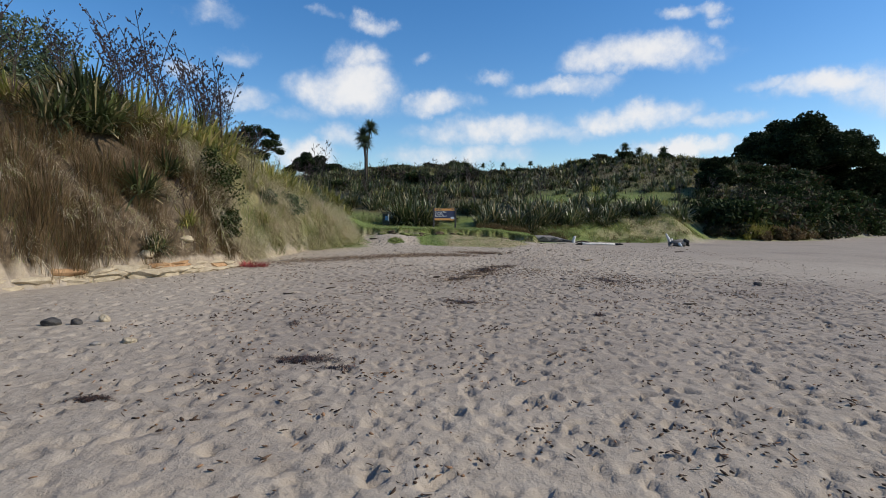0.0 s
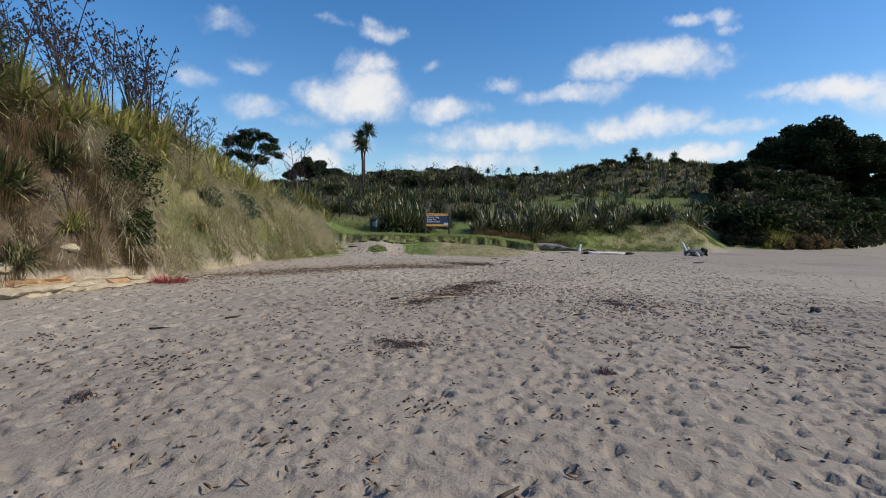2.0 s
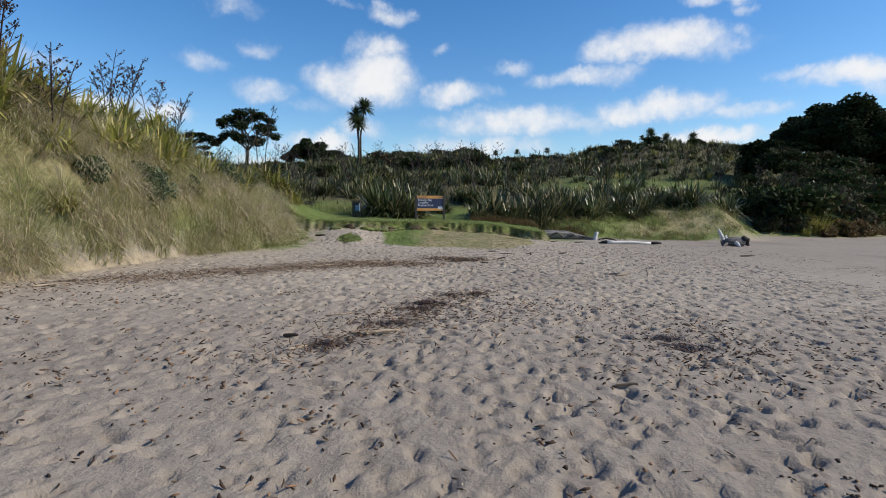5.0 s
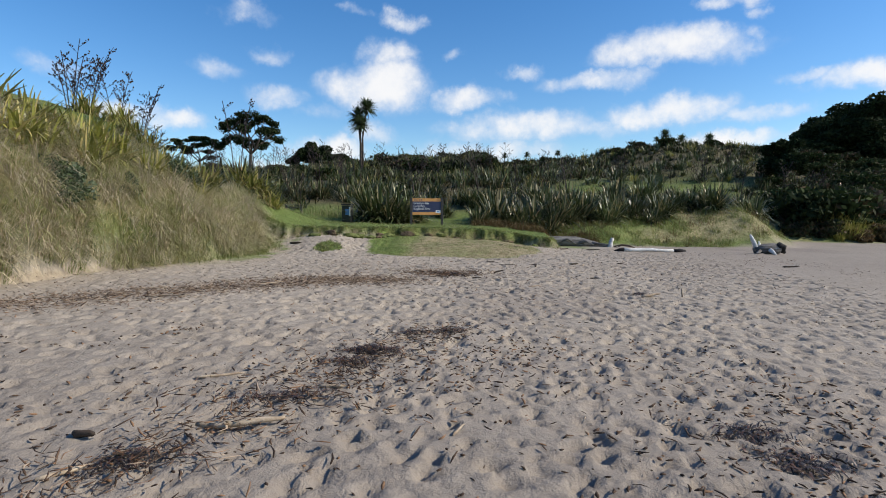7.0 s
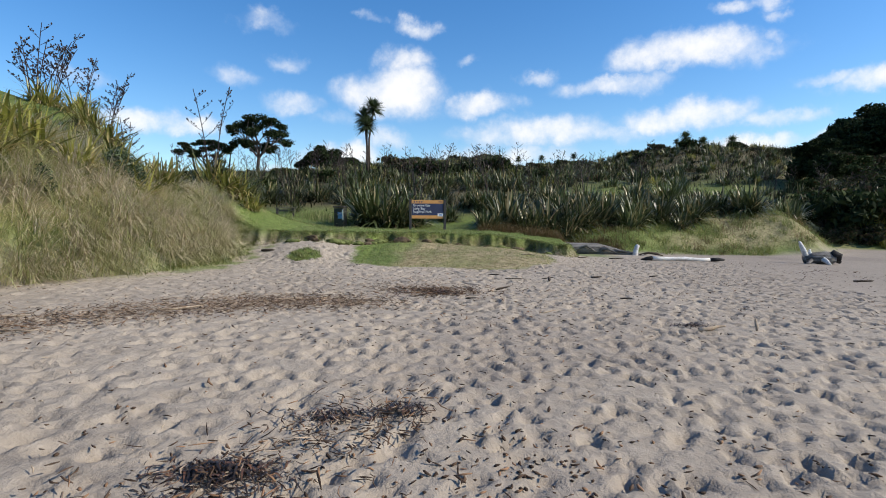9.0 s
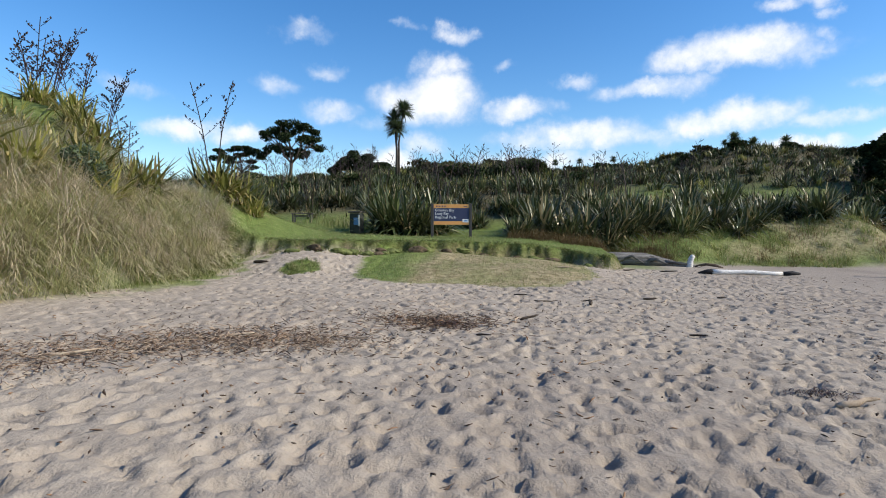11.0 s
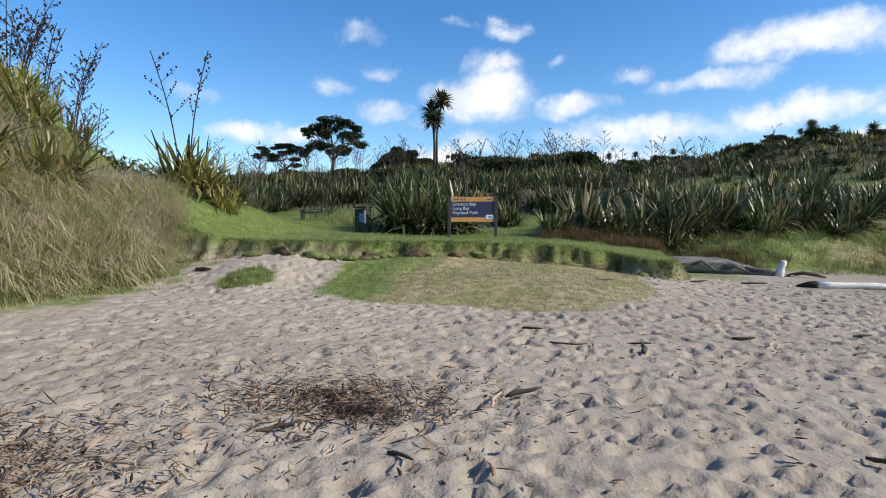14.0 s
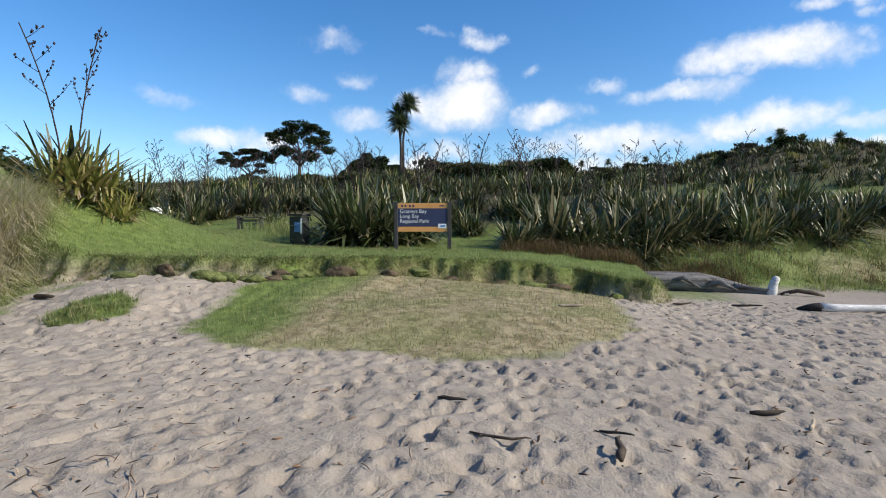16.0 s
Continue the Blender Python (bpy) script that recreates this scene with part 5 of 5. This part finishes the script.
WRACK_STICKS = (
    (-3.8, 28.5, 0.55, 0.05, -8, 1, 0.02), (-3.3, 19.4, 0.8, 0.022, 12, 0, 0.02), (-1.6, 20.4, 0.7, 0.025, 30, 0, 0.03), (-0.5, 21.6, 0.6, 0.022, 25, 0, 0.03), (-2.6, 18.7, 0.9, 0.018, 5, 0, 0.02),
    (-5.9, 15.6, 0.7, 0.02, 30, 0, 0.03), (-5.2, 16.4, 0.9, 0.018, 40, 0, 0.03), (0.9, 21.9, 0.45, 0.018, -10, 0, 0.02), (7.5, 33.6, 0.7, 0.03, -10, 1, 0.03), (6.2, 33.2, 0.5, 0.03, 20, 1, 0.03),
)
LOOSE_STICKS = (
    (7.0, 27.5, 0.3, 0.02, 10, 1, 0.02), (12.5, 28.0, 0.6, 0.035, -5, 1, 0.02), (-2.4, 11.2, 0.3, 0.02, 30, 1, 0.02), (-3.0, 10.2, 0.35, 0.018, 5, 1, 0.02), (1.3, 6.2, 0.2, 0.016, 30, 1, 0.03),
    (4.8, 10.2, 0.3, 0.02, -25, 1, 0.02), (3.2, 12.4, 0.3, 0.018, 10, 1, 0.02), (5.2, 23.2, 0.3, 0.02, -40, 1, 0.03), (3.6, 21.4, 0.35, 0.012, 30, 0, 0.02),
)
for i, (x, y, long, thick, turn, m, up) in enumerate(NEAR_STICKS + FAR_STICKS + WRACK_STICKS + LOOSE_STICKS):
    stick(x, y, long, thick, turn, (TAN_WOOD, DARK_WOOD)[m], ("pale dry driftwood stick lying on the sand", "dark driftwood stick lying on the sand")[m], 300 + i, up)


def rock(name, x, y, size, seed, material, label, sink=0.3, group="", turn=0.0):
    rng = np.random.default_rng(seed)
    bm = bmesh.new()
    bmesh.ops.create_icosphere(bm, subdivisions=3, radius=0.5)
    shift = Vector(rng.uniform(0, 50, 3))
    for v in bm.verts:
        k = 1 + 0.35 * noise.noise(v.co * 2.2 + shift) + 0.12 * noise.noise(v.co * 6 + shift)
        v.co = Vector((v.co.x * size[0] * k, v.co.y * size[1] * k, v.co.z * size[2] * k))
    data = bpy.data.meshes.new(name)
    bm.to_mesh(data)
    bm.free()
    data.materials.append(material)
    ob = tagged(new(name, data), label, "stone", group)
    ob.matrix_world = pose(x, y, height(x, y) + size[2] * (0.5 - sink), 0, 0, turn)


rock("beach_stone", -5.27, 7.0, (0.24, 0.18, 0.15), 1, BLACK_STONE, "dark stone half sunk in the sand", 0.3, "stones on the sand")
rock("beach_stone", -5.0, 7.1, (0.14, 0.12, 0.12), 2, BLACK_STONE, "dark stone half sunk in the sand", 0.3, "stones on the sand")
rock("beach_stone", -4.78, 7.35, (0.16, 0.14, 0.13), 3, STONE, "pale rounded stone on the sand", 0.3, "stones on the sand")
rock("beach_stone", -3.75, 6.2, (0.17, 0.13, 0.09), 4, STONE, "flat pale stone on the sand", 0.3, "stones on the sand")
rock("beach_stone", -4.05, 6.05, (0.12, 0.09, 0.06), 5, GREY_STONE, "small grey stone on the sand", 0.3, "stones on the sand")
rock("beach_stone", -5.6, 6.5, (0.13, 0.10, 0.08), 6, GREY_STONE, "small grey stone on the sand", 0.3, "stones on the sand")
rock("beach_stone", 8.25, 13.8, (0.20, 0.16, 0.14), 7, BLACK_STONE, "dark stone alone on the open sand", 0.3, "stones on the sand")
rock("beach_stone", -4.3, 10.3, (0.18, 0.10, 0.05), 9, STONE, "flat pale stone on the sand", 0.3, "stones on the sand")
rock("bank_stone", -6.55, 13.45, (0.34, 0.2, 0.17), 10, STONE, "tan sandstone block in the eroded bank", 0.4, "stones in the bank", 60)
rock("bank_stone", -6.6, 13.65, (0.36, 0.22, 0.12), 11, STONE, "tan sandstone block in the eroded bank", 0.4, "stones in the bank", 60)
rock("bank_stone", -6.95, 12.3, (0.4, 0.2, 0.2), 12, STONE, "tan sandstone block in the eroded bank", 0.4, "stones in the bank", 60)


TURF_CLOD = plain("turf_clod", (0.06, 0.075, 0.022), (0.17, 0.19, 0.07), 9.0, 0.95, 0.1, 0.9, 0.03)
EARTH_CLOD = plain("earth_clod", (0.05, 0.037, 0.024), (0.15, 0.112, 0.072), 9.0, 0.95, 0.1, 0.9, 0.03)
clod_rng = np.random.default_rng(95)
for i in range(26):
    x = float(clod_rng.uniform(-5.2, 5.4))
    rock("turf_clod", x, float(ledge_line(np.array(x))) - clod_rng.uniform(0.0, 0.22), tuple(clod_rng.uniform((0.25, 0.18, 0.12), (0.6, 0.32, 0.26))), 400 + i, (TURF_CLOD, EARTH_CLOD)[i % 3 == 0], ("slumped clod of turf at the foot of the ledge", "clod of bare earth at the foot of the ledge")[i % 3 == 0], 0.35, "clods along the ledge", float(clod_rng.uniform(-20, 20)))


def sandstone_layers():
    """Low weathered ledges of layered clay rock along the foot of the bank, each slab a part."""
    top = tagged(new("layered_scarp"), "low scarp of pale layered clay rock with rusty seams", "rock", kind="structure")
    rng = np.random.default_rng(91)
    for level in range(3):
        for k in range(14):
            y = 7.6 + 0.55 * k + rng.uniform(-0.1, 0.1)
            x = float(np.interp(y, FOOT_Y, FOOT_X)) - 0.16 - 0.05 * level + rng.uniform(-0.05, 0.05)
            if y > 14.2 and level > 1:
                continue
            bm = bmesh.new()
            bmesh.ops.create_icosphere(bm, subdivisions=2, radius=0.5)
            shift, long = Vector(rng.uniform(0, 40, 3)), 1.05 * rng.uniform(0.7, 1.3)
            for v in bm.verts:
                k = 1 + 0.5 * noise.noise(v.co * 2.5 + shift)
                flat = max(-0.36, min(0.36, v.co.z))
                v.co = Vector((v.co.x * 0.46 * k, v.co.y * long * k, flat * 0.24 * (1 + 0.3 * noise.noise(v.co * 5 + shift))))
            y2 = y + 0.3
            slant = math.degrees(math.atan2(float(np.interp(y2, FOOT_Y, FOOT_X) - np.interp(y2 - 0.6, FOOT_Y, FOOT_X)), 0.6))
            slab = part("slab", bm, (STONE, RUST_CLAY)[(level == 2 and rng.random() < 0.35) or rng.random() < 0.05], top)
            slab.matrix_world = pose(x, y, float(beach(x, y)) + 0.02 + 0.10 * level, rng.normal(0, 4), rng.normal(0, 4), -slant + rng.normal(0, 9))


RUST_CLAY = plain("rusty_clay", (0.26, 0.14, 0.065), (0.38, 0.25, 0.14), 5.0, 0.9, 0.15, 0.6, 0.02)
sandstone_layers()


def red_plant(x, y, seed):
    rng = np.random.default_rng(seed)
    n = 420
    r, a = 0.42 * np.sqrt(rng.random(n)), rng.uniform(0, 6.28, n)
    base = np.column_stack([r * np.cos(a), 0.7 * r * np.sin(a), np.zeros(n)])
    verts, faces = blades(base, a + rng.normal(0, 0.8, n), rng.uniform(0.08, 0.26, n), rng.uniform(0.3, 1, n), rng.uniform(0, 0.4, n), rng.uniform(0.008, 0.02, n), 3)
    ob = tagged(new("red_plant", mesh("red_plant", verts, faces, RED_LEAF)), "low red-leaved plant at the foot of the bank", "plant")
    ob.matrix_world = pose(x, y, height(x, y))


red_plant(-5.45, 15.0, 5)


# ---- logs ----
def big_log():
    top = tagged(new("weathered_log"), "long dark weathered tree trunk half buried behind the ledge", "log")
    pts = [(5.4, 36.1), (6.0, 36.15), (6.7, 36.2), (7.3, 36.25), (7.9, 36.2), (8.5, 36.1), (9.2, 36.0)]
    z = [0.12, 0.16, 0.16, 0.15, 0.09, 0.02, 0.0]
    rad = [0.20, 0.24, 0.27, 0.27, 0.20, 0.10, 0.05]
    pts = [(x, y, float(beach(x, y)) + 0.03 + h) for (x, y), h in zip(pts, z)]
    child("trunk", mesh("trunk", *tube(pts, rad, 14, 0.30, 3), GREY_WOOD, True), top)
    for i, (x, y, dx, dy, dz, r) in enumerate(((7.3, 36.1, 0.7, -0.35, 0.10, 0.09), (8.0, 36.05, 0.9, -0.10, -0.02, 0.07), (6.4, 36.0, 0.8, -0.2, 0.20, 0.07))):
        z0 = float(beach(x, y)) + 0.15
        child("split", mesh("split", *tube([(x, y, z0), (x + dx / 2, y + dy / 2, z0 + dz), (x + dx, y + dy, z0 - 0.06)], [r, r * 0.8, r * 0.2], 8, 0.35, i), GREY_WOOD, True), top, "ridge of split grey wood")


def white_log():
    top = tagged(new("bleached_log"), "bleached white log with charred black ends on the sand", "log")
    a, b = Vector((8.75, 33.5, 0)), Vector((11.3, 33.9, 0))
    n = 9
    pts = [a.lerp(b, s) for s in np.linspace(0, 1, n)]
    pts = [(p.x, p.y, float(beach(p.x, p.y)) + 0.075 + 0.015 * math.sin(5 * i)) for i, p in enumerate(pts)]
    rad = [0.085, 0.08, 0.075, 0.07, 0.07, 0.068, 0.065, 0.06, 0.06]
    child("trunk", mesh("trunk", *tube(pts[:8], rad[:8], 12, 0.16, 5), WHITE_WOOD, True), top)
    child("burnt_end", mesh("burnt_end", *tube([pts[7], pts[8], (pts[8][0] + 0.22, pts[8][1] + 0.03, pts[8][2] - 0.01)], [0.068, 0.07, 0.04], 10, 0.25, 6), CHARRED, True), top, "charred black end")
    child("burnt_end", mesh("burnt_end", *tube([(pts[0][0] - 0.38, pts[0][1] + 0.05, pts[0][2] - 0.05), (pts[0][0] - 0.15, pts[0][1], pts[0][2]), pts[0], (pts[0][0] + 0.04, pts[0][1], pts[0][2])], [0.02, 0.07, 0.095, 0.08], 10, 0.25, 7), CHARRED, True), top, "charred black end")


def drift_post():
    z = float(beach(8.85, 36.0))
    rod("bleached_post", [(8.80, 36.0, z - 0.1), (8.84, 36.0, z + 0.12), (8.88, 36.0, z + 0.3), (8.93, 35.98, z + 0.43), (8.94, 35.98, z + 0.46)], [0.13, 0.11, 0.09, 0.08, 0.03], WHITE_WOOD, "short bleached stump standing up from the sand", "driftwood", "", 9, 0.2, 4)
    rod("dark_branch", [(9.0, 36.0, z + 0.02), (9.4, 36.05, z + 0.12), (9.7, 36.0, z + 0.08), (10.0, 36.1, z)], [0.05, 0.06, 0.05, 0.02], DARK_WOOD, "gnarled dark branch lying by the bleached stump", "driftwood", "", 7, 0.4, 5)


def root_stump():
    x, y = 15.3, 34.6
    z = float(beach(x, y))
    top = tagged(new("driftwood_stump"), "grey driftwood stump with a forked limb and roots", "driftwood")
    child("trunk", mesh("trunk", *tube([(-0.55, 0.0, 0.18), (-0.2, 0, 0.24), (0.2, 0, 0.22), (0.5, 0, 0.22)], [0.16, 0.22, 0.24, 0.22], 11, 0.3, 1), GREY_WOOD, True), top)
    for i, (pts, rad, m) in enumerate(((((-0.45, 0, 0.2), (-0.58, 0, 0.5), (-0.68, 0.02, 0.72), (-0.74, 0.02, 0.86)), (0.10, 0.09, 0.07, 0.04), 1), (((-0.4, 0, 0.25), (-0.35, 0, 0.42), (-0.36, 0, 0.56)), (0.10, 0.07, 0.03), 1), (((0.35, -0.05, 0.25), (0.5, -0.1, 0.38), (0.62, -0.12, 0.34), (0.6, -0.14, 0.12)), (0.14, 0.17, 0.14, 0.08), 2), (((0.2, 0, 0.2), (0.6, 0.1, 0.2), (0.85, 0.15, 0.06)), (0.14, 0.12, 0.06), 2),
                                            (((-0.3, 0, 0.2), (-0.5, -0.3, 0.1), (-0.8, -0.45, 0.0)), (0.10, 0.07, 0.03), 0), (((0, 0, 0.25), (0.05, -0.3, 0.15), (0.1, -0.5, 0.0)), (0.11, 0.09, 0.05), 1))):
        child("root", mesh("root", *tube(pts, rad, 8, 0.3, i + 10), (GREY_WOOD, WHITE_WOOD, CHARRED)[m], True), top)
    top.matrix_world = pose(x, y, z)


big_log(), white_log(), drift_post(), root_stump()


# ---- park furniture on the terrace ----
def words(text, size, at, parent, material, name="lettering"):
    """Flat lettering as a mesh, on a board that faces along -y."""
    curve = bpy.data.curves.new(name, "FONT")
    curve.body, curve.size, curve.extrude = text, size, 0.002
    holder = bpy.data.objects.new(name, curve)
    scene.collection.objects.link(holder)
    bpy.context.view_layer.update()
    data = bpy.data.meshes.new_from_object(holder.evaluated_get(bpy.context.evaluated_depsgraph_get()))
    bpy.data.objects.remove(holder)
    data.materials.clear()
    data.materials.append(material)
    ob = child(name, data, parent)
    ob.matrix_basis = pose(*at, 90, 0, 0)
    return ob


def park_sign():
    top = tagged(new("park_sign"), "navy and orange park sign board on two dark timber posts", "sign")
    for x in (-0.76, 0.76):
        part("post", box(bmesh.new(), 0.11, 0.11, 1.62, (x, 0.0, 0.67), bevel=0.008), POST_WOOD, top, "dark stained timber post")
    part("panel", box(bmesh.new(), 1.40, 0.03, 0.52, (0, -0.02, 1.04), bevel=0.003), NAVY, top, "navy blue panel")
    part("band", box(bmesh.new(), 1.40, 0.032, 0.15, (0, -0.02, 1.375), bevel=0.003), ORANGE, top, "orange top band")
    part("band", box(bmesh.new(), 1.40, 0.032, 0.14, (0, -0.02, 0.71), bevel=0.003), ORANGE, top, "orange bottom band")
    for text, z in (("Grannys Bay", 1.17), ("Long Bay", 1.03), ("Regional Park", 0.89)):
        words(text, 0.15, (-0.65, -0.038, z), top, LETTER)
    part("label", box(bmesh.new(), 0.24, 0.006, 0.13, (0.56, -0.040, 0.80), bevel=0.001), LETTER, top, "white label")
    part("label_mark", box(bmesh.new(), 0.13, 0.004, 0.05, (0.57, -0.0445, 0.80)), BLUE, top, "small blue mark")
    for i, x in enumerate((-0.58, -0.48, -0.36, -0.26)):
        part("mark", box(bmesh.new(), 0.06, 0.004, 0.05, (x, -0.0375, 1.37), Matrix.Rotation(0.5 * i, 4, "Y")), NAVY, top)
    part("mark", box(bmesh.new(), 0.14, 0.004, 0.03, (0.55, -0.0375, 1.37)), NAVY, top)
    top.matrix_world = pose(0.04, 36.6, height(0.04, 36.6) - 0.13, 0, 0, 10)


def notice_bin():
    """A dark box on a post with a blue and white notice, partly hidden by flax."""
    top = tagged(new("litter_bin"), "dark litter bin with a blue notice beside the flax", "bin")
    part("body", box(bmesh.new(), 0.46, 0.42, 0.82, (0, 0, 0.47), bevel=0.02), BIN_SHELL, top)
    part("roof", box(bmesh.new(), 0.54, 0.50, 0.06, (0, 0, 0.93), bevel=0.01), POST_WOOD, top, "flat dark lid")
    part("notice", box(bmesh.new(), 0.20, 0.012, 0.30, (0.06, -0.216, 0.55), bevel=0.002), BLUE, top, "blue notice")
    part("notice_border", box(bmesh.new(), 0.06, 0.012, 0.46, (0.20, -0.216, 0.58), bevel=0.002), LETTER, top, "white strip")
    part("base", box(bmesh.new(), 0.36, 0.34, 0.08, (0, 0, 0.03), bevel=0.005), POST_WOOD, top)
    top.matrix_world = pose(-4.05, 37.2, height(-4.05, 37.2), 0, 0, -8)


def timber_bench():
    top = tagged(new("timber_bench"), "low weathered timber bench at the edge of the lawn", "bench")
    for y in (-0.12, 0.12):
        part("seat_board", box(bmesh.new(), 1.1, 0.20, 0.05, (0, y, 0.46), bevel=0.005), GREY_WOOD, top)
    for x in (-0.42, 0.42):
        part("leg", box(bmesh.new(), 0.12, 0.38, 0.50, (x, 0, 0.185), bevel=0.005), POST_WOOD, top)
    part("rail", box(bmesh.new(), 0.72, 0.05, 0.10, (0, 0, 0.33), bevel=0.005), GREY_WOOD, top)
    top.matrix_world = pose(-8.2, 41.2, height(-8.2, 41.2), 0, 0, 15)


def slat_sign():
    top = tagged(new("slatted_sign"), "small white slatted notice board on two stakes", "sign")
    for i in range(3):
        part("slat", box(bmesh.new(), 0.62, 0.025, 0.12, (0, 0, 0.22 + 0.14 * i), bevel=0.004), LETTER, top)
    for x in (-0.24, 0.24):
        part("stake", box(bmesh.new(), 0.05, 0.05, 0.66, (x, 0.04, 0.26), bevel=0.004), GREY_WOOD, top)
    top.matrix_world = pose(-8.35, 36.0, height(-8.35, 36.0), 0, 0, 38)


park_sign(), notice_bin(), timber_bench(), slat_sign()
